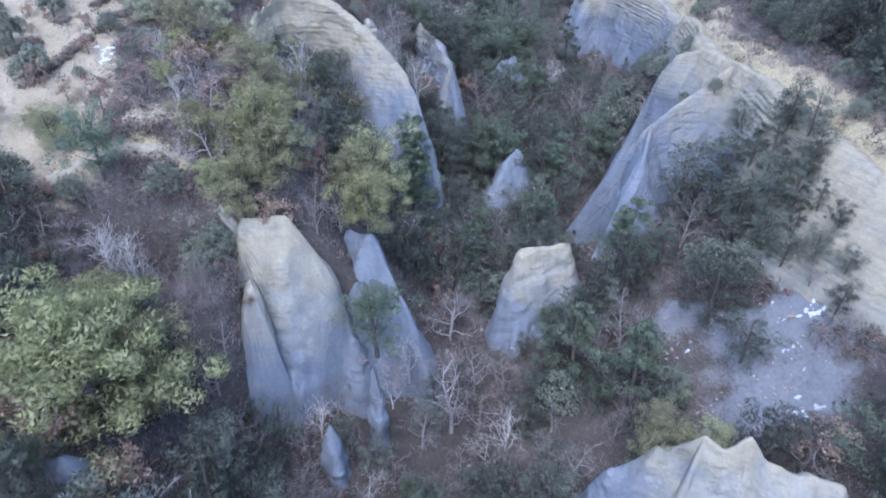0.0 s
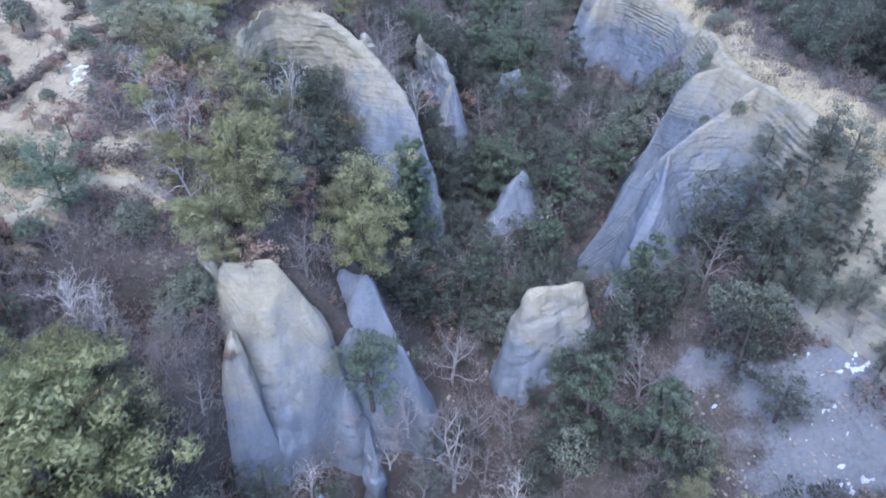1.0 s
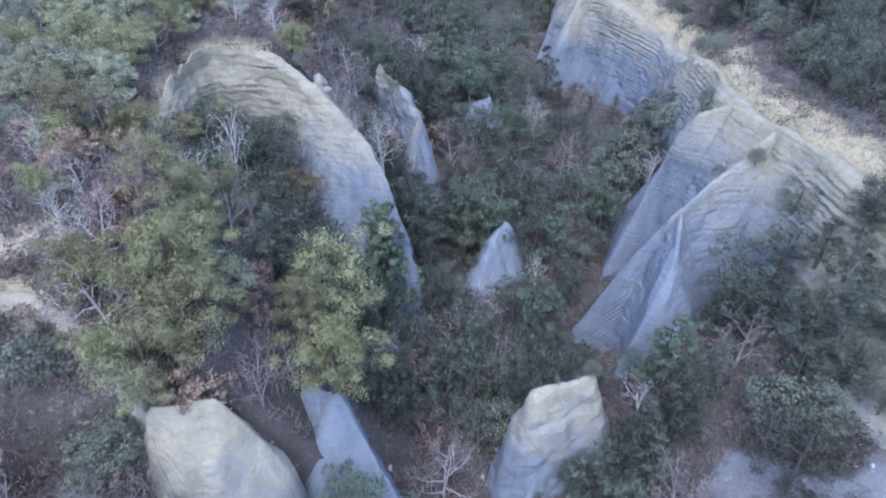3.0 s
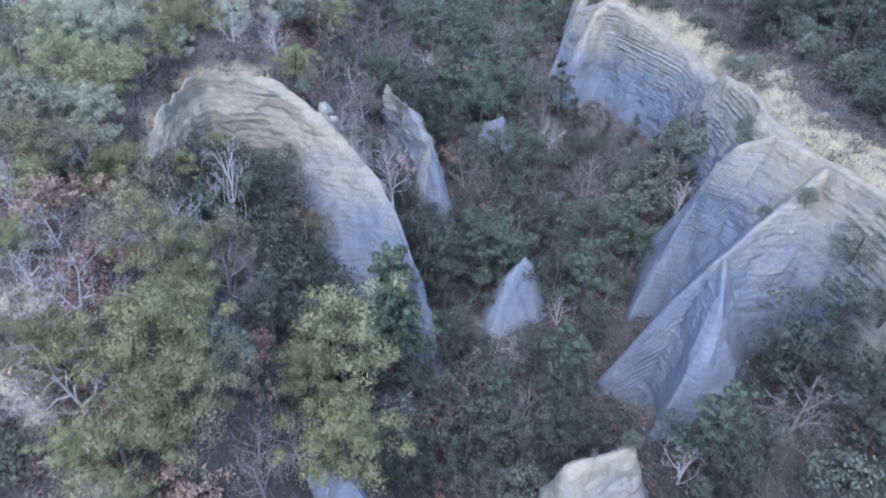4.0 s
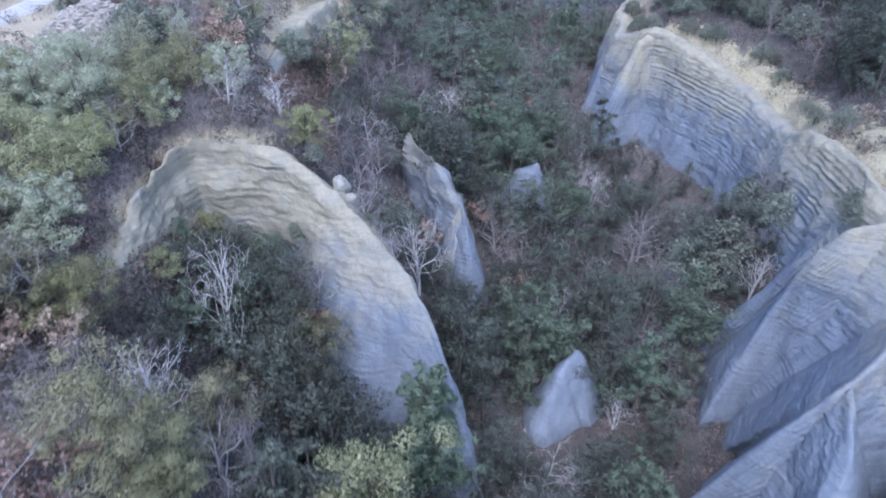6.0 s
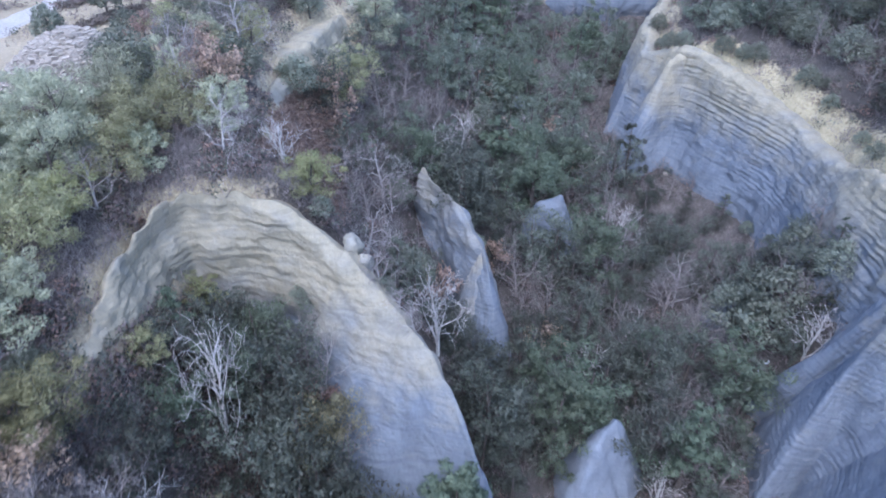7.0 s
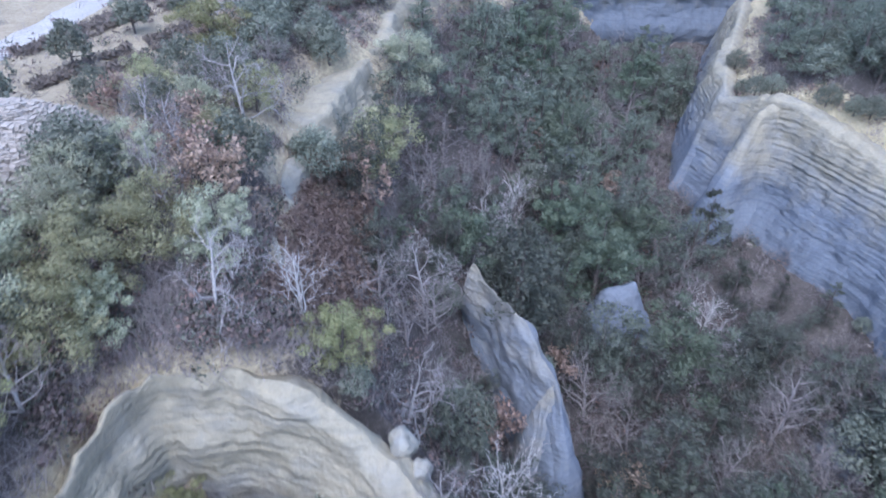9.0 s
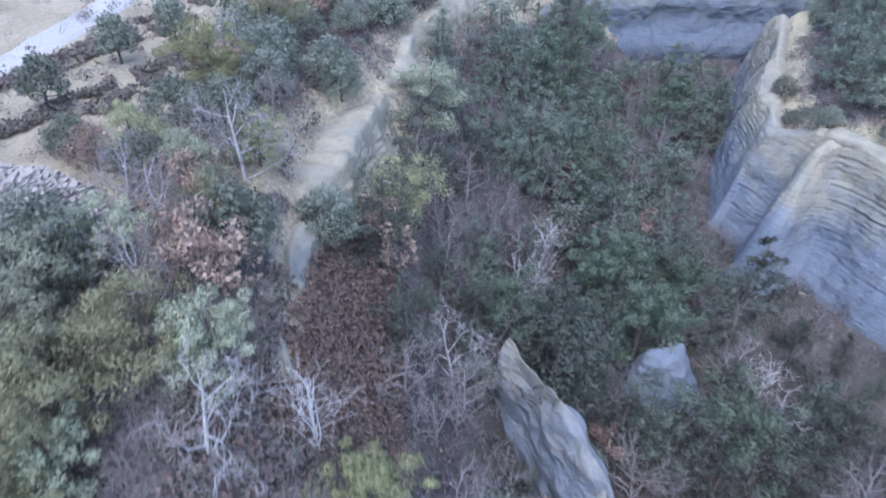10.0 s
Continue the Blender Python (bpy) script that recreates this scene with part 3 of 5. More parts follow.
def branching(rng, tr, tw, p, d, length, r, depth, tips, droop=0.0, kids=4):
    """Grow one limb and its side branches; thin ones go to the twigs."""
    n = 3 if depth > 1 else depth + 1
    pts, rad = [p], [r]
    q, g = p, d
    for k in range(n):
        g = (g + vec(rng, 0.28) + Vector((0, 0, 0.10 - droop))).normalized()
        q = q + g * (length / n)
        pts.append(q)
        rad.append(r * (1 - 0.8 * (k + 1) / n))
    (tr if depth > 1 else tw).stick(pts, rad, 5 if depth > 2 else 3)
    if depth == 0:
        tips.append(q)
        return
    for k in range(kids):
        t = 0.35 + 0.65 * (k + rng.random() * 0.7) / kids
        t = min(t, 0.98) * n
        i = min(int(t), n - 1)
        s = pts[i].lerp(pts[i + 1], t - i)
        side = (g.cross(vec(rng, 1.0))).normalized()
        branching(rng, tr, tw, s, (g * 0.75 + side * (0.75 + 0.3 * rng.random())).normalized(), length * (0.45 + 0.2 * rng.random()), max(0.017, r * 0.52 * (1 - 0.5 * t / n)), depth - 1, tips, droop, kids)


def bare_tree(seed, h, limbs, mat, twig_mat, label, leaves=None, leaf_n=0, spread=0.8, kids=4, name="bare_tree", cat="bare tree"):
    """A leafless tree: forked trunk, crooked limbs, fine twigs; some keep withered leaves."""
    rng = np.random.default_rng(seed)
    tr, tw, tips = Tubes(), Tubes(), []
    lean = vec(rng, 0.04 * h)
    lean.z = 0
    r0 = 0.015 * h + 0.025
    base = [Vector((0, 0, -0.8)), Vector((0, 0, h * 0.15)), Vector((0, 0, h * 0.38)) + lean, Vector((0, 0, h * 0.65)) + lean * 2.2, Vector((0, 0, h * 0.92)) + lean * 2]
    tr.stick(base, [r0 * 1.3, r0, r0 * 0.8, r0 * 0.45, r0 * 0.1], 6)
    for k in range(limbs):
        t = 0.12 + 0.8 * k / limbs
        q = t * 4
        i = min(int(q), 3)
        s = base[i].lerp(base[i + 1], q - i)
        a = k * 2.4 + rng.random()
        d = Vector((math.cos(a) * spread, math.sin(a) * spread, 0.55 + 0.5 * rng.random())).normalized()
        branching(rng, tr, tw, s, d, h * (0.56 - 0.34 * t), r0 * (0.72 - 0.4 * t), 3 if k < limbs * 0.7 else 2, tips, 0, kids)
    tree = thing(name, label, cat)
    part("trunk", tr.mesh("bare_trunk", mat), tree)
    tagged(part("branchwork", tw.mesh("bare_twigs", twig_mat), tree), kind="stuff")
    if leaves:
        dry = leaf_quads(rng, tips, [0.28] * len(tips), leaf_n, 0.2)
        tagged(part("leaves", foliage_mesh("dry_leaves", dry, leaves), tree, "withered brown leaves"), kind="stuff")
    return tree


def broadleaf(seed, h, spread, clumps, per, size, mat, label, name="evergreen_oak", cat="oak tree"):
    """A low round evergreen: short trunk, several limbs, dome of leaf clumps."""
    rng = np.random.default_rng(seed)
    tr = Tubes()
    centres, radii = [], []
    r0 = 0.03 * h
    tr.stick([Vector((0, 0, -0.7)), Vector((0, 0, h * 0.25)), Vector((0, 0, h * 0.6))], [r0 * 1.2, r0, r0 * 0.4], 6)
    for k in range(clumps):
        u = (k + 0.5) / clumps
        a = k * 2.399
        el = math.asin(min(1, 0.02 + u)) if k % 4 else math.asin(u * 0.7)
        rr = spread * (0.75 + 0.3 * rng.random())
        c = Vector((rr * math.cos(el) * math.cos(a), rr * math.cos(el) * math.sin(a), h * 0.28 + h * 0.6 * math.sin(el) * (0.85 + 0.25 * rng.random())))
        if k % 12 == 0:
            tr.stick([Vector((0, 0, h * 0.22)), c * 0.55 + Vector((0, 0, h * 0.08)), c], [r0 * 0.5, r0 * 0.3, r0 * 0.1], 3)
        centres.append(c)
        radii.append(spread * (0.26 + 0.12 * rng.random()))
    leaves = leaf_quads(rng, centres, radii, per, size, 0.85)
    tree = thing(name, label, cat)
    part("trunk", tr.mesh("oak_trunk", BARK), tree)
    tagged(part("crown", foliage_mesh("oak_crown", leaves, mat), tree), kind="stuff")
    return tree


# ---- ground ----
def axis_steps(lo, hi, fine):
    core = np.arange(lo, hi + fine / 2, fine)
    out = fine * 1.25 ** np.arange(1, 34)
    out = np.cumsum(out)
    return np.concatenate([lo - out[::-1], core, hi + out])


gx, gy = axis_steps(-46, 52, 0.5), axis_steps(-6, 140, 0.5)
GX, GY = np.meshgrid(gx, gy)
GB = base_height(GX, GY)
GR = rocks_over(GX, GY) - GB
GZ = GB - 0.7 * step(GR, 0.4, 1.5)
gm, used = grid_mesh("ground", GX, GY, GZ, np.ones((len(gy) - 1, len(gx) - 1), bool), GROUND)
ux, uy, uz, ur = GX.ravel()[used], GY.ravel()[used], GB.ravel()[used], GR.ravel()[used]
plateau = step(uz, 23.5, 26) * (ux < -8)
grass = 0.22 + 0.12 * plateau + 0.5 * step(-ux - 0.25 * (uy - 40), 21, 27) * plateau + 0.5 * step(uy, 71, 76) * step(-ux, 15, 19) * plateau
grass = np.maximum(grass, 0.5 * np.exp(-((np.hypot(ux + 19, uy - 42) - 2) / 3.0) ** 2))
slope = np.hypot(*np.gradient(GB, gy, gx)).ravel()[used]
scree = 0.2 + 0.12 * step(ur, -1.2, -0.1) + 0.3 * np.exp(-((ux - 28.5) / 2.0) ** 2) * step(uy, 40, 46) * (1 - step(uy, 60, 66))
for px, py, rx, ry, pk in ((20.8, 31.8, 3.2, 2.0, 0.7), (20.4, 27.2, 3.6, 2.4, 0.75), (16.4, 35.0, 2.4, 1.6, 0.6), (24.0, 31.5, 2.0, 4.0, 0.45)):
    scree += pk * np.exp(-((ux - px) / rx) ** 2 - ((uy - py) / ry) ** 2)
scree += 0.45 * np.exp(-((ux - 20) ** 2 + (uy - 70) ** 2) / 12.0)
rim = step(ur, -2.6, -0.3) * step(uz, 23.5, 26)
grass = grass + 0.42 * rim
inner = (np.hypot((ux + 12) / 5.0, (uy - 57.5) / 5.0) < 1)
past = ux - east_rim(uy)
rim_soil = np.where(ux > 15, 0.62 * (1 - step(past, 1.3, 4.2)) * step(past, -1.5, 0.0), 0.38 * step(ur, -3.0, -0.2)) * step(uz, 23.5, 26) * np.where(inner, 0.45, 1.0)
ring_path = 0.52 * np.exp(-((np.hypot((ux + 19.3), (uy - 34.5)) - 6.4) / 1.1) ** 2) * step(uy, 33, 36)
mask_on(gm, "bare", np.maximum(rim_soil, ring_path) + 0.1)
grass = grass + 0.03 * (np.hypot((ux + 18.5) / 7.5, (uy - 34) / 8.0) < 1)
mask_on(gm, "grass", grass)
mask_on(gm, "scree", scree)
tagged(new("ground", gm), "wooded ravine floor and plateaus with litter, dry grass and scree", "ground", kind="structure")

# ---- bare rocks ----
ROCK_WORDS = {
    "bowl_cliff": ("curved_cliff", "horseshoe cliff of pale layered marl ending in a fin"),
    "rim_cliff": ("rim_cliff", "short pale cliff along the plateau's wooded rim"),
    "yellow_rim_cliff": ("rim_cliff", "yellowish eroded cliff rim below the orchard terraces"),
    "far_cliff": ("back_cliff", "grey banded cliff, darkened as if shaded, closing the head of the ravine"),
    "great_cliff": ("great_cliff", "tall pale cliff with thin beds and an ochre top"),
    "ribbed_ridge": ("ribbed_ridge", "pale marl ridge with steep ribbed fins and ledges"),
    "block_pinnacle": ("rock_pinnacle", "blocky pale pinnacle with scrub on its flat top"),
    "pale_pinnacle": ("rock_pinnacle", "broad white marl pinnacle with a sharp front edge"),
    "cone_rock": ("rock_cone", "white cone of marl beside a pine"),
    "spire": ("rock_spire", "grey rounded spire standing alone among trees"),
    "thin_fin": ("rock_fin", "thin grey fin of marl with a pale broken end"),
    "small_knob": ("rock_outcrop", "small grey rock knob among the trees"),
    "slope_knob": ("rock_outcrop", "grey outcrop on the wooded slope"),
    "near_fin": ("rock_fin", "jagged white marl fin above the scree"),
    "corner_rock": ("rock_outcrop", "pale marl outcrop below bushy pines"),
    "hollow_rim": ("hollow_rim", "weathered rim of a bowl-shaped hollow in the marl"),
    "small_cone": ("rock_cone", "small sharp white cone at the foot of a pinnacle"),
    "low_cone": ("rock_cone", "low pale cone among bare trees"),
}


OCHRE = {"bowl_cliff": (20.5, 28.5), "great_cliff": (19.5, 28), "ribbed_ridge": (19.5, 29), "rim_cliff": (27, 33), "yellow_rim_cliff": (20, 27), "far_cliff": (26, 34), "pale_pinnacle": (12, 23.5), "block_pinnacle": (11, 19),
         "near_fin": (12, 20), "thin_fin": (18, 30), "hollow_rim": (18, 26)}
PLAIN = ("hollow_rim", "pale_pinnacle", "block_pinnacle", "near_fin")


def skirt(crest, ds):
    """Walk once round a crest: its left flank, its far end, its right flank, its near end. Gives foot points of the crest, outward ways, slopes and half widths."""
    c = np.array(crest, float)
    seg = np.hypot(*np.diff(c[:, :2], axis=0).T)
    at = np.concatenate([[0], np.cumsum(seg)])
    n = max(6, int(at[-1] / ds))
    u = np.linspace(0, at[-1], n)
    p = np.stack([np.interp(u, at, c[:, k]) for k in range(6)], 1)
    wide = max(1, int(0.7 / ds))
    kernel = np.ones(2 * wide + 1) / (2 * wide + 1)
    for k in (0, 1, 3):
        p[:, k] = np.convolve(np.pad(p[:, k], wide, mode="reflect", reflect_type="odd"), kernel, "valid")
    d = np.gradient(p[:, :2], axis=0)
    d = np.stack([np.convolve(np.pad(d[:, k], wide, mode="edge"), kernel, "valid") for k in (0, 1)], 1)
    d /= np.linalg.norm(d, axis=1)[:, None]
    left = np.stack([-d[:, 1], d[:, 0]], 1)
    turn = np.linspace(0, math.pi, 16)[1:-1]

    def cap(i, from_left):
        l, f = left[i] * from_left, d[i] * from_left
        way = np.cos(turn)[:, None] * l + np.sin(turn)[:, None] * f
        mix = (1 - np.cos(turn)) / 2
        ka, kb = (p[i, 4], p[i, 5]) if from_left > 0 else (p[i, 5], p[i, 4])
        return np.repeat(p[i:i + 1, :4], len(turn), 0), way, ka + mix * (kb - ka)

    e, s = cap(n - 1, 1), cap(0, -1)
    foot = np.concatenate([p[:, :4], e[0], p[::-1, :4], s[0], p[:1, :4]])
    way = np.concatenate([left, e[1], -left[::-1], s[1], left[:1]])
    k = np.concatenate([p[:, 4], e[2], p[::-1, 5], s[2], p[:1, 4]])
    return foot, way, k


def bed_ledges(z, x, y, thick):
    """Thin hard beds that stand out of softer marl: a rounded ledge over a sharp hollow, of uneven thickness."""
    zz = z + 0.9 * fbm(x / 11.0, y / 11.0, 0, 2, 77) + 0.05 * fbm(x / 1.6, y / 1.6, 0, 2, 78)
    ph = zz / thick + 0.8 * vnoise(zz * 0.7, 0.4, 0.0, 23)
    saw = ph - np.floor(ph)
    hard = 0.55 + 0.45 * vnoise(np.floor(ph) * 3.7, 0.5, 0.0, 24)
    return hard * (np.sin(math.pi * np.clip(saw / 0.8, 0, 1)) ** 0.8 - 0.45) + 0.3 * vnoise(zz * 5.5, 0.2, 0.0, 25)


BEDDED = {"great_cliff": 1.0, "ribbed_ridge": 1.05, "bowl_cliff": 0.5, "thin_fin": 0.5, "rim_cliff": 0.5, "yellow_rim_cliff": 0.8, "far_cliff": 0.6, "pale_pinnacle": 0.22, "block_pinnacle": 0.3, "near_fin": 0.2}


def rock_part(key, crest, broken=False):
    """One rock under its crest: flanks that fall to the ground, cut by beds, runnels and crumbling."""
    foot, way, k = skirt(crest, 0.24)
    px, py, pz, w = foot.T
    jag = 0.55 * fbm(px / 1.3, py / 1.3, 0, 3, 9) + 0.25 * vnoise(px / 0.45, py / 0.45, 0, 10)
    pz = pz + (0.4 if key in ("far_cliff", "great_cliff", "ribbed_ridge") or key in PLAIN and key != "near_fin" else 0.8) * jag
    drop = np.full(len(px), 6.0)
    for _ in range(7):
        dist = np.sqrt(np.maximum((drop / k + w) ** 2 - w * w, 0))
        drop = 0.4 * drop + 0.6 * np.clip(pz - base_height(px + way[:, 0] * dist, py + way[:, 1] * dist), 0.0, 26)
    drop = drop + 1.3
    rows = int(np.clip(drop.max() / 0.125, 16, 170))
    v = np.linspace(0, 1, rows)[:, None] ** 1.15
    h = drop[None] * v
    dist = np.sqrt((h / k[None] + w[None]) ** 2 - w[None] ** 2)
    X, Y, Z = px + way[:, 0] * dist, py + way[:, 1] * dist, pz[None] - h
    near = step(h, 0.0, 0.45)
    steep = np.clip(k / 2.2, 0.3, 1.3)[None]
    patchy = 0.2 + 0.8 * step(fbm(X / 6, Y / 6, Z / 5, 2, 13), -0.12, 0.2)
    push = 0.115 * BEDDED.get(key, 0.3) * bed_ledges(Z, X, Y, 0.6 if key == "bowl_cliff" else 0.37) * patchy * step(h, 0.2, 1.2)
    push = push + near * ((0.25 if key in PLAIN or key not in OCHRE else 0.7) * fbm(X / 4.5, Y / 4.5, Z / 7, 2, 41) + (0.2 if BEDDED.get(key, 0) > 0.9 else 0.34) * fbm(X / 1.5, Y / 1.5, Z / 1.5, 4, 91) + 0.13 * fbm(X / 0.7, Y / 0.7, Z / 6.0, 2, 63) + 0.16 * (0.35 - np.abs(fbm(X / 0.75, Y / 0.75, Z / 0.5, 3, 33))))
    if key == "far_cliff":
        push = push + 0.28 * np.sin(Z * 1.35 + 0.9 * fbm(X / 12, Y / 12, 0, 2, 5))
    push = np.maximum(push * steep, -0.22 * h)
    X, Y = X + way[:, 0] * push, Y + way[:, 1] * push
    keep = np.ones((rows - 1, len(px) - 1), bool)
    me, used = grid_mesh(key, X, Y, Z, keep, {"far_cliff": ROCK_SHADED}.get(key, ROCK if key in OCHRE and key not in PLAIN and not broken else ROCK_PLAIN))
    lo_z, hi_z = OCHRE.get(key, (23, 30))
    zo = (Z + 1.6 * fbm(X / 3, Y / 3, Z / 3, 3, 3)).ravel()[used]
    lift = 6.0 * (1 - step(Y.ravel()[used], 41, 47)) if key == "ribbed_ridge" else 0.0
    mask_on(me, "ochre", (0.4 if broken else 0.15) + 0.75 * step(zo + lift, lo_z, hi_z))
    return me


for key, crests in ROCKS.items():
    name, label = ROCK_WORDS[key]
    if len(crests) == 1:
        tagged(new(name, rock_part(key, crests[0])), label, "rock")
        continue
    rock = thing(name, label, "rock")
    for k, c in enumerate(crests):
        part("crest_wall" if k == 0 else "fin", rock_part(key, c, key == "thin_fin" and k == 1), rock, "" if k == 0 else "pale broken end face" if key == "thin_fin" else "steep narrow fin running down from the crest")

# ---- prototypes, set out of the way and then removed ----
PROTO = {
    "pine": [pine(11, 7.0, 2.9, 72, 165, 0.185, NEEDLES, 0.7, 0.30, "bushy green pine with a rounded clumped crown"),
             pine(12, 8.0, 2.8, 72, 165, 0.185, NEEDLES, 0.7, 0.30, "bushy green pine with a rounded clumped crown"),
             pine(13, 6.5, 2.7, 66, 165, 0.185, NEEDLES_BRIGHT, 0.7, 0.25, "yellow-green young pine with a full crown")],
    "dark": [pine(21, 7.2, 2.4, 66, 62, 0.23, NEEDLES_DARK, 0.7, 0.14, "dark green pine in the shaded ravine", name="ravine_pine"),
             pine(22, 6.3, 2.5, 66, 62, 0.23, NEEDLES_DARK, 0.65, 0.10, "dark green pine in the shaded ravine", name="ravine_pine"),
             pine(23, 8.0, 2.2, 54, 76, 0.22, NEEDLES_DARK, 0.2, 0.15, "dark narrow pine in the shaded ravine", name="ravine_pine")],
    "cone": [pine(31, 9.0, 2.2, 210, 120, 0.2, NEEDLES_CONE, 0.1, 0.12, "tall dark conical pine beside the cliff")],
    "bare": [bare_tree(41, 6.5, 9, BARK_PALE, BARK_PALE, "leafless tree with pale crooked limbs", spread=1.1, kids=4),
             bare_tree(42, 6.0, 10, BARK_PALE, TWIG, "leafless tree with a fan of grey twigs", spread=0.8, kids=4),
             bare_tree(43, 7.5, 12, BARK_WHITE, BARK_WHITE, "slender leafless tree with whitish branches", spread=0.4, kids=3)],
    "thicket": [bare_tree(51, 4.5, 10, TWIG, TWIG, "leafless grey-brown thicket tree", spread=0.9, kids=3, name="thicket_tree"),
                bare_tree(52, 5.0, 10, TWIG, TWIG, "leafless purplish-grey thicket tree", spread=0.7, kids=3, name="thicket_tree")],
    "rust": [bare_tree(61, 3.6, 8, BARK, TWIG, "small oak with withered rusty leaves", OAK_RUST, 7, 0.9, 3, "withered_oak", "oak tree")],
    "holm": [broadleaf(71, 4.5, 2.1, 60, 60, 0.19, OAK_GREEN, "round grey-green evergreen oak"),
             broadleaf(72, 3.2, 1.6, 44, 56, 0.18, OAK_GREEN, "low grey-green evergreen oak")],
}
PROTO["pale"] = [pine(14, 5.2, 2.3, 66, 130, 0.17, NEEDLES_PALE, 0.7, 0.2, "bushy pale grey-green pine on the plateau"), pine(15, 4.6, 2.3, 60, 130, 0.17, NEEDLES, 0.7, 0.15, "low bushy green pine on the plateau"),
                 pine(16, 4.2, 2.0, 54, 130, 0.17, NEEDLES_PALE, 0.7, 0.15, "bushy pale grey-green pine on the plateau")]
PROTO["green"] = [pine(17, 6.5, 2.5, 60, 120, 0.19, NEEDLES_CONE, 0.6, 0.2, "full deep green pine in the ravine"), pine(18, 7.5, 2.4, 66, 120, 0.19, NEEDLES_CONE, 0.3, 0.15, "deep green pointed pine in the ravine")]
PROTO["far"] = [pine(24, 7.0, 2.5, 44, 50, 0.28, NEEDLES_FAR, 0.7, 0.12, "dark pine"), pine(25, 8.0, 2.2, 48, 48, 0.28, NEEDLES_FAR, 0.2, 0.15, "dark narrow pine")]
HEIGHT = {k: [max((o.bound_box[6][2] if o.data else 0) for o in t.children) for t in v] for k, v in PROTO.items()}
COUNT = {}
PLACED = []


FAR = []


def plant(kind, pick, x, y, height=None, wide=1.0, turn=None, z=None):
    kind = "far" if kind == "dark" and y > 92 else kind
    protos = PROTO[kind]
    i = pick % len(protos)
    n = COUNT[kind] = COUNT.get(kind, 0) + 1
    zz = float(land(np.array([x]), np.array([y]))[0][0]) if z is None else z
    s = 1.0 if height is None else height / HEIGHT[kind][i]
    a = turn if turn is not None else (n * 137.5) % 360
    m = pose(x, y, zz - 0.05, 0, 0, a) @ Matrix.Diagonal((s * wide, s * wide, s, 1))
    if kind == "far":
        FAR.append((protos[i], m))
        return None
    PLACED.append((x, y, s * wide))
    return copy_thing(protos[i], m)


# Trees that stand out: kind, which, x, y, height of the top, width.
LEFT_TREES = [
    ("pine", 1, -11.4, 47.2, 29.6, 1.0), ("pine", 0, -11.9, 44.1, 30.5, 1.0), ("pine", 2, -11.4, 41.4, 27.8, 1.0), ("pine", 0, -11.0, 37.9, 30.2, 1.0), ("pine", 1, -12.8, 35.6, 28.8, 1.0), ("pine", 0, -13.8, 41.2, 28.8, 1.0),
    ("pine", 2, -16.0, 39.7, 30.4, 0.9), ("pine", 2, -17.3, 51.2, 31.9, 1.0), ("pine", 0, -20.0, 51.0, 34.2, 1.0), ("pine", 2, -5.3, 38.4, 26.2, 1.0), ("pine", 0, -5.6, 45.7, 26.0, 1.0), ("holm", 0, -9.9, 46.7, 25.4, 1.1),
    ("cone", 0, -2.8, 52.6, 23.8, 1.0), ("pine", 2, -16.4, 22.6, 28.3, 1.3), ("pine", 2, -19.4, 23.2, 27.2, 1.3), ("pine", 1, -16.2, 25.2, 24.6, 1.0), ("pine", 2, -19.2, 29.0, 24.6, 1.0), ("rust", 0, -20.6, 20.6, 23.4, 1.2), ("rust", 0, -18.6, 20.4, 22.6, 1.2),
    ("green", 0, -4.6, 33.1, 20.3, 1.0), ("green", 0, -21.9, 37.0, 31.0, 1.2), ("bare", 0, -15.1, 38.2, 29.9, 1.0), ("bare", 0, -16.3, 42.4, 31.6, 1.0), ("bare", 1, -18.3, 31.3, 24.6, 1.0), ("pine", 2, -19.6, 25.6, 25.6, 1.0),
    ("rust", 0, -9.3, 42.2, 26.4, 1.0), ("rust", 0, -9.2, 40.4, 25.6, 1.0), ("dark", 1, -8.2, 50.6, 24.0, 1.0), ("dark", 0, -9.8, 52.0, 25.2, 1.0), ("pine", 1, -7.2, 42.4, 25.4, 1.0), ("bare", 0, -18.6, 46.6, 31.4, 1.0), ("thicket", 1, -16.6, 45.2, 30.0, 1.0), ("thicket", 0, -17.6, 48.6, 30.6, 1.0), ("rust", 0, -18.9, 49.4, 31.0, 1.0), ("thicket", 1, -14.6, 49.6, 29.6, 1.0),
]
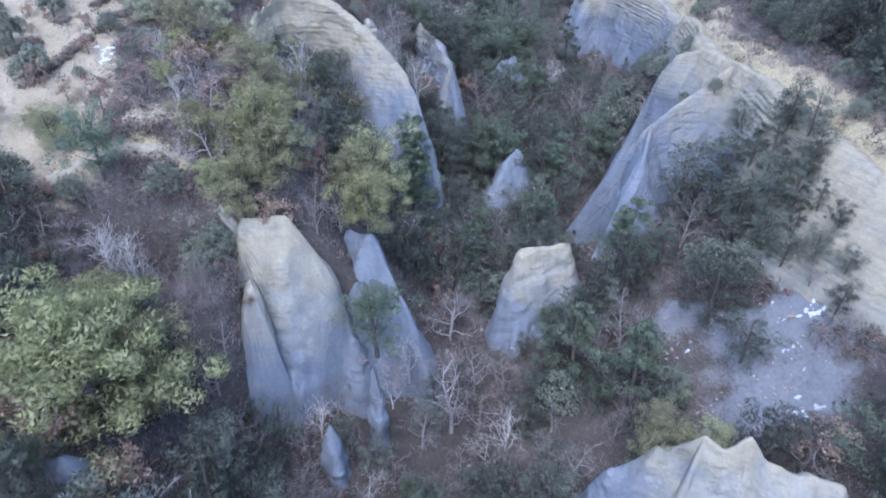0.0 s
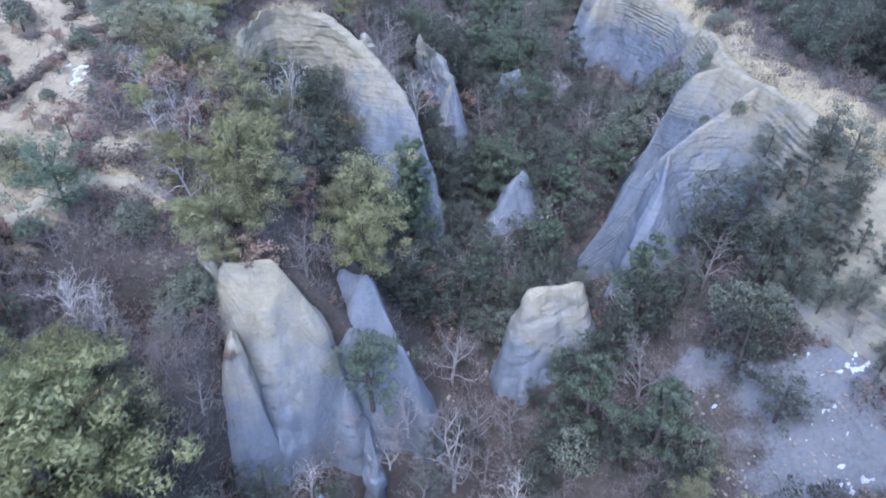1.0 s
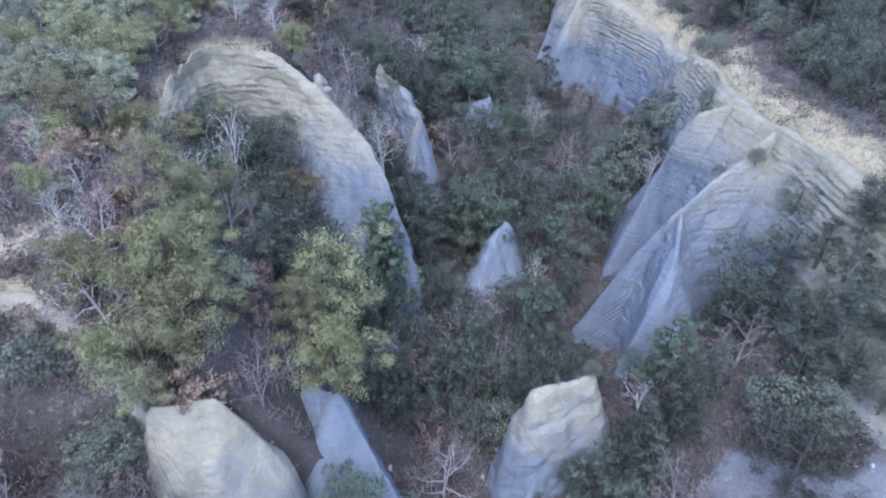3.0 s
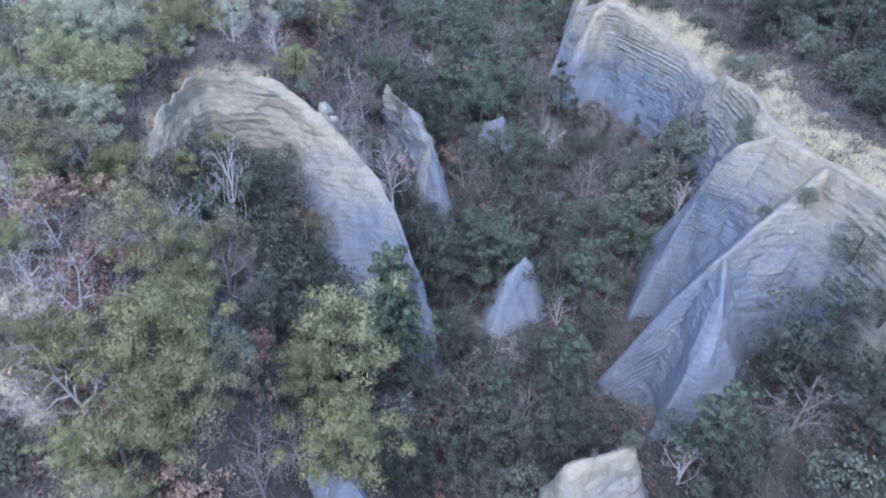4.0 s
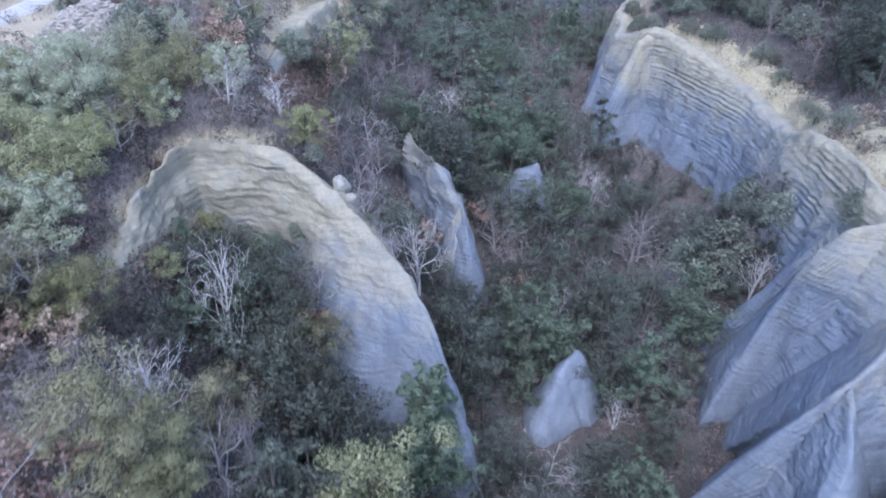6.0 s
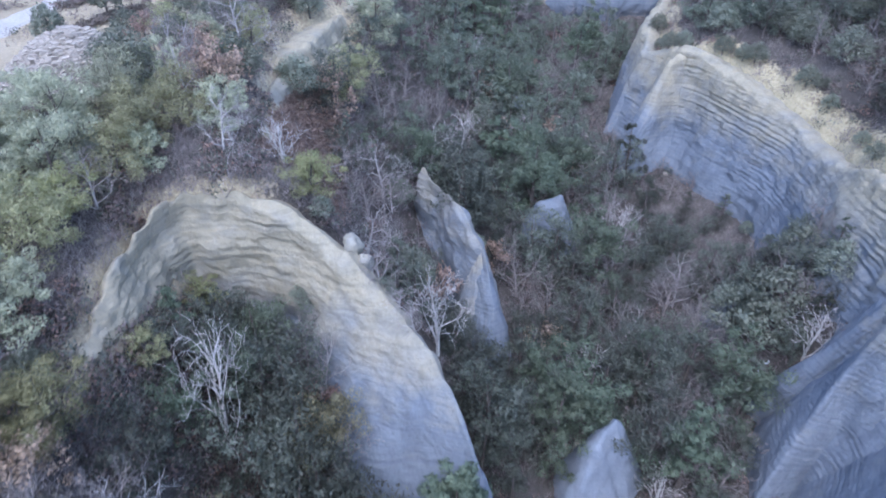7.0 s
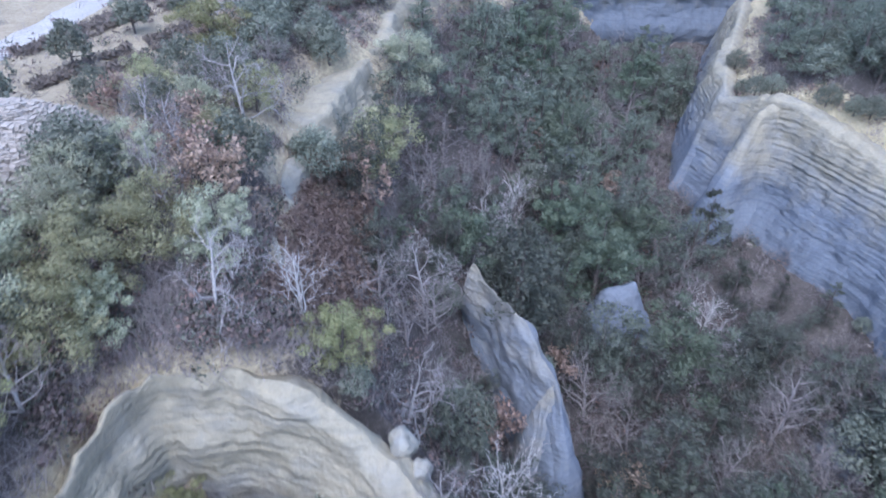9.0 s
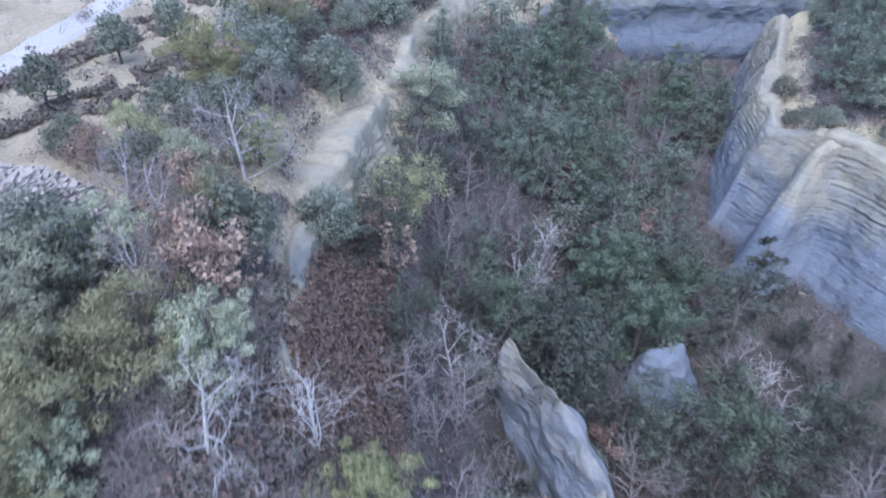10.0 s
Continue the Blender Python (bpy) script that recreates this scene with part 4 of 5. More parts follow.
RAVINE_TREES = [
    ("bare", 1, 0.6, 31.2, 15.9, 1.1), ("bare", 1, 0.6, 39.2, 15.9, 1.0), ("thicket", 0, 5.0, 46.9, 15.8, 1.1), ("dark", 0, -1.8, 48, 17, 1.0), ("dark", 1, 6.7, 30.2, 10.9, 1.0),
    ("green", 0, 7.1, 83.4, 24.0, 1.1), ("dark", 1, 12.1, 55, 16.4, 1.0), ("bare", 0, 7.8, 66.6, 17.8, 0.9), ("dark", 2, 3.1, 66.2, 19, 1.1), ("dark", 0, 10, 60.1, 19.1, 0.9),
    ("dark", 0, 21.6, 71, 21.1, 0.9), ("thicket", 1, 4.3, 74.3, 20.6, 1.0), ("dark", 1, 18.9, 84.6, 18, 0.8), ("dark", 0, 23.3, 47.4, 26.9, 1.6), ("dark", 1, 24.6, 42.9, 27.4, 1.6), ("dark", 0, 22.2, 45.4, 25.6, 1.6), ("dark", 2, 23.1, 43.6, 26.6, 1.6), ("dark", 1, 22.0, 41.4, 23.8, 1.6), ("dark", 0, 23.7, 40.4, 25.0, 1.6),
    ("dark", 1, 21.0, 43.8, 22.8, 1.6), ("dark", 0, 23.6, 37.8, 23.2, 1.6), ("thicket", 0, 20.6, 45.8, 22.4, 1.0), ("dark", 1, 24.6, 38.6, 24.2, 1.6), ("dark", 0, 0.4, 66.0, 18.8, 1.0), ("dark", 1, 2.2, 65.4, 18.2, 1.0),
    ("green", 1, -6.7, 78.2, 27.2, 1.0), ("green", 0, -2.8, 80.2, 27.8, 1.0), ("dark", 1, 0.9, 78.6, 26.0, 1.0),
]
CREST_TREES = [
    ("dark", 1, -4.3, 79, 27.3, 0.9), ("dark", 0, -0.3, 77.7, 27.0, 0.9), ("bare", 2, -12.9, 56.0, 29.8, 0.6), ("dark", 1, -14.6, 57.8, 28.6, 1.0), ("dark", 0, -10.4, 58.2, 27.2, 1.0), ("pale", 1, -8.9, 56.6, 24.6, 1.0), ("bare", 1, -8.6, 58.6, 26.6, 0.8), ("rust", 0, -9.2, 58, 24.0, 1.0), ("green", 1, 11.9, 66.8, 18.0, 0.8), ("green", 0, 4.6, 65.4, 18.4, 1.0),
    ("dark", 0, -11.6, 57.4, 28.0, 0.8), ("green", 1, -15.2, 59.4, 28.8, 1.0), ("dark", 1, -13.6, 60.2, 28.0, 1.0), ("green", 0, -11.6, 59.8, 27.4, 1.0), ("dark", 0, -10.0, 56.0, 25.6, 1.0), ("green", 0, -14.4, 55.4, 27.2, 1.0), ("dark", 1, -11.4, 54.8, 25.8, 1.0), ("dark", 0, -8.6, 54.2, 24.4, 1.0), ("thicket", 1, -9.6, 60.0, 26.4, 1.0),
    ("green", 0, -12.8, 57.9, 27.6, 1.0), ("dark", 1, -7.2, 52.4, 22.6, 1.0), ("dark", 0, -6.0, 50.4, 21.0, 1.0), ("thicket", 0, -7.6, 56.0, 23.4, 1.0), ("bare", 1, -5.6, 60.6, 29.6, 0.9), 
    ("bare", 1, -7.5, 71.6, 24.0, 0.9), ("rust", 0, -11.0, 35.6, 25.6, 1.0),
]
# Trees of the wooded plateau between the curved cliff and the field: kind, which, x, y, height.
PLATEAU_TREES = [
    ("holm", 0, -21.8, 80.4, 2.2), ("rust", 0, -20.4, 79.2, 2.4), ("pale", 1, -19.0, 80.0, 2.8), ("bare", 1, -18.2, 76.2, 4.0), ("holm", 1, -18.1, 83.0, 3.0), ("rust", 0, -17.5, 88.0, 3.0), ("holm", 0, -14.5, 86.7, 3.0),
    ("holm", 1, -11.5, 89.6, 3.0), ("holm", 0, -10.9, 89.0, 2.6), ("holm", 0, -16.5, 93.0, 3.4), ("pale", 1, -15.4, 95.5, 4.4), ("pale", 1, -13.9, 79.9, 2.8), ("rust", 0, -13.9, 71.3, 3.6), ("rust", 0, -15.0, 72.4, 3.2),
    ("pale", 0, -19.4, 72.6, 2.8), ("pale", 2, -17.6, 72.6, 3.0), ("pale", 0, -18.6, 68.7, 4.0), ("pale", 1, -15.6, 68.9, 3.6), ("pale", 2, -13.5, 68.4, 3.2), ("pale", 0, -20.6, 66.4, 4.4), ("pale", 1, -17.3, 66.6, 4.0),
    ("pale", 1, -17.6, 63.6, 3.4), ("bare", 0, -13.1, 65.4, 3.8), ("bare", 2, -10.6, 67.0, 3.6), ("pine", 2, -9.2, 64.9, 3.4), ("bare", 1, -18.2, 62.0, 3.4), ("bare", 1, -16.0, 71.0, 4.0), ("pale", 0, -19.8, 62.6, 4.2), ("pale", 1, -19.4, 58.6, 4.2),
    ("pale", 2, -22.6, 68.4, 3.8), ("pale", 0, -22.4, 63.6, 4.2), ("pale", 2, -19.0, 55.2, 3.6), ("pine", 2, -18.9, 60.4, 3.0), ("bare", 0, -19.2, 52.6, 3.8), ("pale", 1, -21.8, 59.6, 4.4), ("pale", 1, -14.8, 75.2, 2.8), ("pale", 2, -16.2, 78.0, 2.8),
]
# Scrub that holds on to the rocks: kind, x, y, height.
ROCK_SCRUB = [
    ("holm", 22.9, 59.8, 1.6), ("holm", 23.3, 60.9, 1.9), ("holm", 20.2, 51.6, 1.0), ("thicket", 21.4, 51.8, 1.1), ("holm", 22.6, 51.6, 1.2), ("bare", -4.9, 59.6, 2.4), ("bare", -4.2, 58.4, 2.0),
    ("holm", -5.6, 60.3, 1.5), ("holm", -9.7, 61.7, 1.2), ("thicket", 7.3, 40.2, 0.9), ("thicket", 8.6, 40.5, 0.8), ("holm", 9.5, 41, 1.2), ("rust", -12.0, 35.9, 2.0), ("rust", -10.8, 36, 2.2),
    ("holm", 21.8, 95, 1.8), ("holm", 23.2, 101.5, 2.0), ("holm", 22.4, 98, 1.4), ("holm", 24.4, 78.6, 1.3), ("holm", 0.6, 72.6, 1.6), ("holm", -0.6, 75.2, 1.9), ("rust", -12.0, 31.2, 0.9),
]
for i, (kind, x, y, h) in enumerate(ROCK_SCRUB):
    plant(kind, i + 1, x, y, h)
for x, y, h in ((11.9, 23.0, 4.2), (14.0, 22.2, 3.4), (13.0, 24.6, 5.0)):
    plant("pine", 0, x, y, h)
for rows in (LEFT_TREES, RAVINE_TREES, CREST_TREES):
    for kind, pick, x, y, top, wide in rows:
        ground = float(land(np.array([x]), np.array([y]))[0][0])
        plant(kind, pick, x, y, max(2.0, top - ground), 1.0 if top - ground > 5 and wide > 0.7 else wide)

for kind, pick, x, y, h in PLATEAU_TREES:
    plant(kind, pick, x, y, h)
for i, (kind, pick, x, y, h) in enumerate((("pale", 1, -25.9, 39.6, 3.6), ("bare", 2, -20.5, 32.2, 5.0), ("bare", 2, -19.6, 32.8, 4.4), ("rust", 0, -24.2, 43.4, 2.6), ("rust", 0, -24.9, 35.2, 1.8), ("rust", 0, -24.0, 31.6, 2.0), ("holm", 1, -16.4, 35.0, 2.0), ("thicket", 0, -18.0, 36.0, 1.8),
                                             ("thicket", 1, -20.6, 36.4, 1.7), ("holm", 1, -15.2, 32.4, 2.2), ("thicket", 0, -17.0, 30.2, 2.4), ("holm", 1, -19.0, 28.6, 2.2), ("thicket", 1, -22.0, 33.6, 2.0), ("dark", 1, -16.6, 27.4, 2.8), ("holm", 0, -21.0, 27.6, 2.4), ("thicket", 1, -14.8, 29.4, 2.4))):
    plant(kind, pick, x, y, h)

# Leafless scrub that fills the hollow.
hr = np.random.default_rng(19)
for i in range(46):
    a, r = hr.uniform(0, 6.28), 5.6 * math.sqrt(hr.random())
    x, y = -18.6 + r * math.cos(a), 32.6 + 1.05 * r * math.sin(a)
    if y < 38.2:
        plant("thicket" if i % 5 else "holm", i, x, y, 1.5 + 1.2 * hr.random())

# Thickets at the feet of the white pinnacles, and pines that hold on to the ribbed ridge.
for i, (x, y, h) in enumerate(((-13.8, 27.8, 3.6), (-13.4, 29.2, 3.0), (-12.6, 27.0, 3.4), (-10.6, 27.8, 4.2), (-9.0, 27.6, 4.0), (-8.2, 29.0, 3.8), (-7.3, 30.4, 4.2), (-6.9, 28.6, 3.2), (-3.0, 31.4, 3.6), (-2.4, 32.6, 4.0), (-0.8, 33.0, 3.6), (1.2, 33.4, 4.2), (2.6, 31.6, 4.4), (2.4, 35.0, 4.4),
                                (4.6, 34.6, 4.6), (-4.4, 27.4, 3.4), (-1.4, 28.8, 3.8), (4.4, 29.6, 4.2))):
    plant(("thicket", "bare", "thicket", "dark")[i % 4], i, x, y, h)
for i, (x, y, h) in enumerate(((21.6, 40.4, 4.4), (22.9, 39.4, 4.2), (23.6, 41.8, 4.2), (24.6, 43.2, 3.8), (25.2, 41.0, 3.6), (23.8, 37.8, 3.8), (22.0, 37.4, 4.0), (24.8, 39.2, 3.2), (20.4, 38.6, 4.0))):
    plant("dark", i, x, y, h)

for i, (x, y, h) in enumerate(((-8.8, 80.4, 4.2), (-8.0, 82.4, 4.6), (-7.6, 84.4, 4.4), (-7.0, 86.6, 4.8), (-6.4, 89.0, 4.6), (-5.8, 91.4, 4.4), (-9.4, 78.4, 3.6), (-5.6, 83.6, 4.8), (-4.8, 87.2, 4.8))):
    plant(("dark", "pale", "dark", "thicket")[i % 4], i, x, y, h)

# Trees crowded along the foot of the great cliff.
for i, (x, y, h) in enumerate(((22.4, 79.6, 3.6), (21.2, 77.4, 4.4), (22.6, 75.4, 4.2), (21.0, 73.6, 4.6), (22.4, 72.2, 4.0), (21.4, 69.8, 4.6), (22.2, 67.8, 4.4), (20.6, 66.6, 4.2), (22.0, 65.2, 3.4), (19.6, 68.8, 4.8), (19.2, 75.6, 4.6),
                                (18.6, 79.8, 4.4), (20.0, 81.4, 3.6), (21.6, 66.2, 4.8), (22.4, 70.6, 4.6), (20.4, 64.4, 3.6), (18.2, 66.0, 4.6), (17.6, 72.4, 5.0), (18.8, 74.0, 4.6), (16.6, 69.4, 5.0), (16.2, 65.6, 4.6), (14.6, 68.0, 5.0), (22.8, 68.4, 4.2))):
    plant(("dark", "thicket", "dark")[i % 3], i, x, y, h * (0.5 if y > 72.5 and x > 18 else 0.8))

for i, (x, y, h) in enumerate(((20.6, 64.8, 3.2), (21.8, 66.2, 3.6), (22.3, 67.6, 3.4), (21.2, 68.6, 4.2), (22.6, 69.8, 3.4), (21.6, 71.2, 4.4), (22.8, 72.4, 3.6), (21.0, 73.0, 4.4), (22.4, 74.2, 3.8), (19.8, 66.8, 3.8), (20.2, 70.2, 4.4), (19.6, 72.2, 4.6), (23.4, 71.0, 2.8), (23.2, 68.6, 3.0), (23.0, 66.6, 3.0), (22.4, 65.0, 2.6), (23.6, 70.0, 2.8), (23.4, 67.6, 2.8), (22.0, 70.4, 3.8), (20.8, 67.6, 4.2), (21.4, 65.4, 3.2), (20.4, 71.4, 4.2), (23.4, 73.2, 3.0), (21.8, 72.4, 3.8), (19.0, 69.0, 4.4), (19.2, 74.2, 4.4), (20.6, 75.0, 4.0))):
    plant(("dark", "thicket", "dark", "thicket", "holm")[i % 5], i, x, y, h)
for i, (x, y, h) in enumerate(((22.0, 37.1, 3.6), (22.8, 35.3, 3.2), (23.6, 33.0, 2.8), (24.3, 30.7, 2.6), (20.5, 36.3, 3.4), (23.4, 36.2, 3.2), (24.0, 34.0, 3.0), (24.6, 29.6, 2.4), (21.2, 38.4, 3.6), (19.0, 37.4, 3.8), (25.0, 32.2, 2.2), (24.6, 36.4, 2.6), (18.0, 36.2, 3.2), (25.2, 34.6, 2.2))):
    plant(("dark", "dark", "thicket", "dark", "holm")[i % 5], i, x, y, h)
for i, (x, y, h) in enumerate(((-3.2, 27.6, 3.0), (-1.0, 29.6, 3.2), (-6.2, 28.4, 2.6), (3.0, 29.4, 3.4), (1.2, 28.0, 3.2), (-2.2, 25.8, 3.0), (0.2, 26.2, 3.4), (2.6, 26.4, 3.4), (4.6, 27.4, 3.6), (-4.8, 25.4, 3.0), (6.0, 25.6, 3.6), (-0.6, 31.8, 3.0), (-8.6, 25.0, 3.0), (-10.6, 25.6, 3.2), (1.8, 24.2, 3.4), (-3.4, 30.0, 2.4), (-5.4, 31.0, 2.2),
                                (-12.4, 28.4, 2.6), (4.2, 32.2, 3.6), (5.6, 30.4, 3.8), (7.2, 28.2, 3.8), (8.6, 26.6, 3.8), (-7.6, 23.6, 3.2))):
    plant(("thicket", "dark", "thicket", "bare", "thicket", "dark")[i % 6], i, x, y, h)

# The wood between them, thinned where rock, field and track lie.
rng = np.random.default_rng(7)
cells = [(x, y) for x in np.arange(-44, 50, 2.1) for y in np.arange(15, 124, 2.1)]
spots = np.array(cells) + rng.uniform(-0.95, 0.95, (len(cells), 2))
sz, over = land(spots[:, 0], spots[:, 1])
back = np.maximum(land(spots[:, 0], spots[:, 1] + 1.3)[1], land(spots[:, 0] + 0.3, spots[:, 1] + 2.0)[1])
clump = fbm(spots[:, 0] / 9, spots[:, 1] / 9, 0, 2, 15)
chance = rng.random((len(spots), 3))
CHOSEN = len(PLACED)
for (x, y), z, ov, behind, cl, ch in zip(spots, sz, over, back, clump, chance):
    if not -20 - 0.36 * y < x < 20 + 0.33 * y or ov > (-0.2 if z > 24 else -0.7):
        continue
    low = 0.5 if behind > -0.3 and not (x > 17 and 62 < y < 72) or x > 17.5 and 72 < y < 93 and z < 22 else 1.0
    if any((x - a) ** 2 + (y - b) ** 2 < (1.9 * s) ** 2 for a, b, s in PLACED[:CHOSEN]):
        continue
    if x < -19.4 and 69 < y < 80 or y > 79.5 and x < -19.8 + 0.25 * (y - 80):
        continue
    if 9.6 < x < 17.5 and 43.5 < y < 57:
        if ch[0] < 0.5:
            plant("thicket", int(ch[2] * 30), x, y, 0.8 + 0.6 * ch[2])
        continue
    if -13.5 < x < -6 and 78.5 < y < 96 and z > 29:
        if ch[0] < 0.35:
            plant("holm", int(ch[2] * 30), x, y, 0.8 + 0.5 * ch[2])
        continue
    if x > 17.5 and 73 < y < 90 and z < 21:
        plant("thicket" if ch[1] < 0.6 else "dark", int(ch[2] * 30), x, y, 1.9 + 1.3 * ch[2])
        continue
    if 13.5 < x < 19 and 87.5 < y < 99:
        if ch[0] < 0.9:
            plant("thicket", int(ch[2] * 30), x, y, 2.0 + 1.2 * ch[2])
        continue
    if x > 15 and z > 23.5 and x - east_rim(y) < 3.4:
        if ch[0] < 0.9 and x - east_rim(y) > 0.4:
            plant("holm" if ch[1] < 0.5 else "thicket", int(ch[2] * 30), x, y, 0.9 + 1.1 * ch[2])
        continue
    if x < -18.5 and y > 74 or x < -23 - 0.25 * (y - 40) and y > 36:
        if ch[0] > (0.05 if y > 68 else 0.4):
            continue
        if y <= 68:
            plant("rust" if ch[1] < 0.45 else "holm" if ch[1] < 0.8 else "thicket", int(ch[2] * 30), x, y, 0.8 + 1.3 * ch[2])
            continue
    if 14 < x < 26.5 and 23 < y < 36.5 and ch[0] > 0.2:
        continue
    if (x + 18.3) ** 2 / 36 + (y - 32.5) ** 2 / 56 < 1:
        low = min(low, 0.6)
    if -26.5 < x < -14 and 36.5 < y < 43:
        continue
    if -17.5 < x < -4 and 52.5 < y < 62:
        low = 0.4
    if x < -22 and 38 < y < 53.5:
        if ch[0] < 0.45:
            plant("holm" if ch[1] < 0.5 else "rust", int(ch[2] * 30), x, y, 1.2 + 0.9 * ch[2])
        continue
    up = ch[2]
    if x < -13.5 and 39 < y < 50:
        plant("thicket" if ch[1] < 0.55 else "rust" if ch[1] < 0.7 else "bare" if ch[1] < 0.85 else "pine", int(up * 30), x, y, 2.0 + 1.6 * up)
        continue
    if (x - 5.5) ** 2 + (y - 56.5) ** 2 < 9 or -13 < x < -8.3 and 65.5 < y < 78:
        continue
    if -19.5 < x < -16 and 50 < y < 62:
        plant("holm" if ch[1] < 0.5 else "thicket", int(up * 30), x, y, 1.0 + 0.9 * up)
        continue
    if -16.5 < x < -7 and 62 < y < 71:
        plant("thicket" if ch[1] < 0.7 else "holm", int(up * 30), x, y, 1.2 + 1.2 * up)
        continue
    if x < -16 and 50 < y < 72:
        plant("pale" if ch[1] < 0.6 else "holm" if ch[1] < 0.8 else "thicket", int(up * 30), x, y, 2.4 + 1.6 * up)
        continue
    if x < -8 and (y > 69):
        if ch[1] < 0.5:
            plant("holm", int(up * 30), x, y, 2.0 + 1.6 * up)
        elif ch[1] < 0.68:
            plant("rust", 0, x, y, 2.2 + 1.4 * up)
        elif ch[1] < 0.85:
            plant("bare", int(up * 30), x, y, 2.8 + 1.8 * up)
        elif ch[1] < 0.95:
            plant("thicket", int(up * 30), x, y, 2.0 + 1.5 * up)
        else:
            plant("pine", 2, x, y, 3.0 + 2 * up)
        continue
    if x < 0 and y > 84 and z < 32:
        plant("dark" if ch[1] < 0.6 else "thicket", int(up * 30), x, y, 2.6 + 2.0 * up)
    elif z > 23 and x > -12 and x < 0 and y > 62:
        plant(("dark", "thicket", "bare", "dark", "holm")[int(ch[1] * 4.99)], int(up * 30), x, y, low * (2.6 + 2.0 * up))
    elif z > 24.5 and x < 0:
        if ch[1] < 0.42 + 0.5 * cl:
            plant("pine", int(up * 30), x, y, low * (4.0 + 3.0 * up))
        elif ch[1] < 0.62:
            plant("holm", int(up * 30), x, y, low * (2.5 + 2 * up))
        elif ch[1] < 0.74:
            plant("rust", 0, x, y, low * (2.2 + 1.6 * up))
        elif ch[1] < 0.86:
            plant("bare", int(up * 30), x, y, low * (3.5 + 2.5 * up))
        else:
            plant("thicket", int(up * 30), x, y, low * (2.5 + 2 * up))
    elif z > 24.5:
        if ch[1] < 0.6 + 0.4 * cl:
            plant("dark", int(up * 30), x, y, low * (3.5 + 3 * up))
        elif ch[1] < 0.8:
            plant("holm", int(up * 30), x, y, low * (2 + 1.5 * up))
        else:
            plant("thicket", int(up * 30), x, y, low * (2 + 2 * up))
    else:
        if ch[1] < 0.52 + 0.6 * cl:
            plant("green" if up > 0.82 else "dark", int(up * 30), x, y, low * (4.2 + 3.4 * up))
        elif ch[1] < 0.82:
            plant("thicket", int(up * 30), x, y, low * (3.0 + 2.5 * up))
        elif ch[1] < 0.9:
            plant("bare", int(up * 30), x, y, low * (3.5 + 2.5 * up))
        elif ch[1] < 0.94:
            plant("rust", 0, x, y, low * (2.5 + 1.5 * up))
        else:
            plant("holm", int(up * 30), x, y, low * (2.2 + 1.8 * up))
far = thing("far_pines", "dense dark pines on the far wooded slope", "pine wood", kind="stuff")
for which, mat in ((0, BARK), (1, NEEDLES_FAR)):
    vs, fs, ns, at = [], [], [], 0
    for t, m in FAR:
        me = next(o.data for o in t.children if o.name.startswith(("trunk", "crown")[which]))
        co = np.empty(len(me.vertices) * 3)
        me.vertices.foreach_get("co", co)
        mm = np.array(m)
        vs.append(co.reshape(-1, 3) @ mm[:3, :3].T + mm[:3, 3])
        fs += [tuple(i + at for i in p.vertices) for p in me.polygons]
        if which:
            nn = np.empty(len(me.loops) * 3)
            me.corner_normals.foreach_get("vector", nn)
            ns.append(nn.reshape(-1, 3) @ mm[:3, :3].T)
        at += len(me.vertices)
    tagged(part(("trunk", "crown")[which], foliage_mesh("far_crowns", (np.concatenate(vs), np.array(fs), np.concatenate(ns)), mat) if which else mesh_of("far_trunks", np.concatenate(vs), fs, mat), far), kind="stuff")
for group in PROTO.values():
    for t in group:
        for o in (*t.children, t):
            bpy.data.objects.remove(o)


# ---- undergrowth: past counting ----
def sticks_stuff(rng, xs, ys, zs, per, reach, thick):
    """Thin upright twigs fanning out of each spot."""
    n = len(xs) * per
    p = np.repeat(np.stack([xs, ys, zs - 0.05], 1), per, 0) + rng.normal(size=(n, 3)) * np.array([0.22, 0.22, 0.0])
    d = rng.normal(size=(n, 3)) * np.array([0.55, 0.55, 0.15]) + np.array([0, 0, 0.85])
    tip = p + d * (reach * (0.5 + 0.8 * rng.random((n, 1))))
    a = rng.normal(size=(n, 3)) * np.array([1, 1, 0.2])
    a /= np.linalg.norm(a, axis=1)[:, None]
    b = np.cross(d, a)
    b /= np.linalg.norm(b, axis=1)[:, None] + 1e-9
    v = np.stack([p + a * thick, p - a * thick, tip], 1).reshape(-1, 3)
    return v, np.arange(n * 3).reshape(n, 3)


def scatter(rng, n, x0, x1, y0, y1, gap=-0.05):
    x, y = rng.uniform(x0, x1, n), rng.uniform(y0, y1, n)
    z, ov = land(x, y)
    ok = (ov < gap) & (x > -20 - 0.36 * y) & (x < 20 + 0.33 * y)
    return x[ok], y[ok], z[ok]


def open_ground(x, y):
    return (x < -18.5) & (y > 74) | (x < -23 - 0.25 * (y - 40)) & (y > 36) | (np.hypot((x - 20.8) / 2.8, (y - 31.8) / 1.7) < 1) | (np.hypot((x - 19.2) / 2.6, (y - 27.2) / 2.2) < 1)


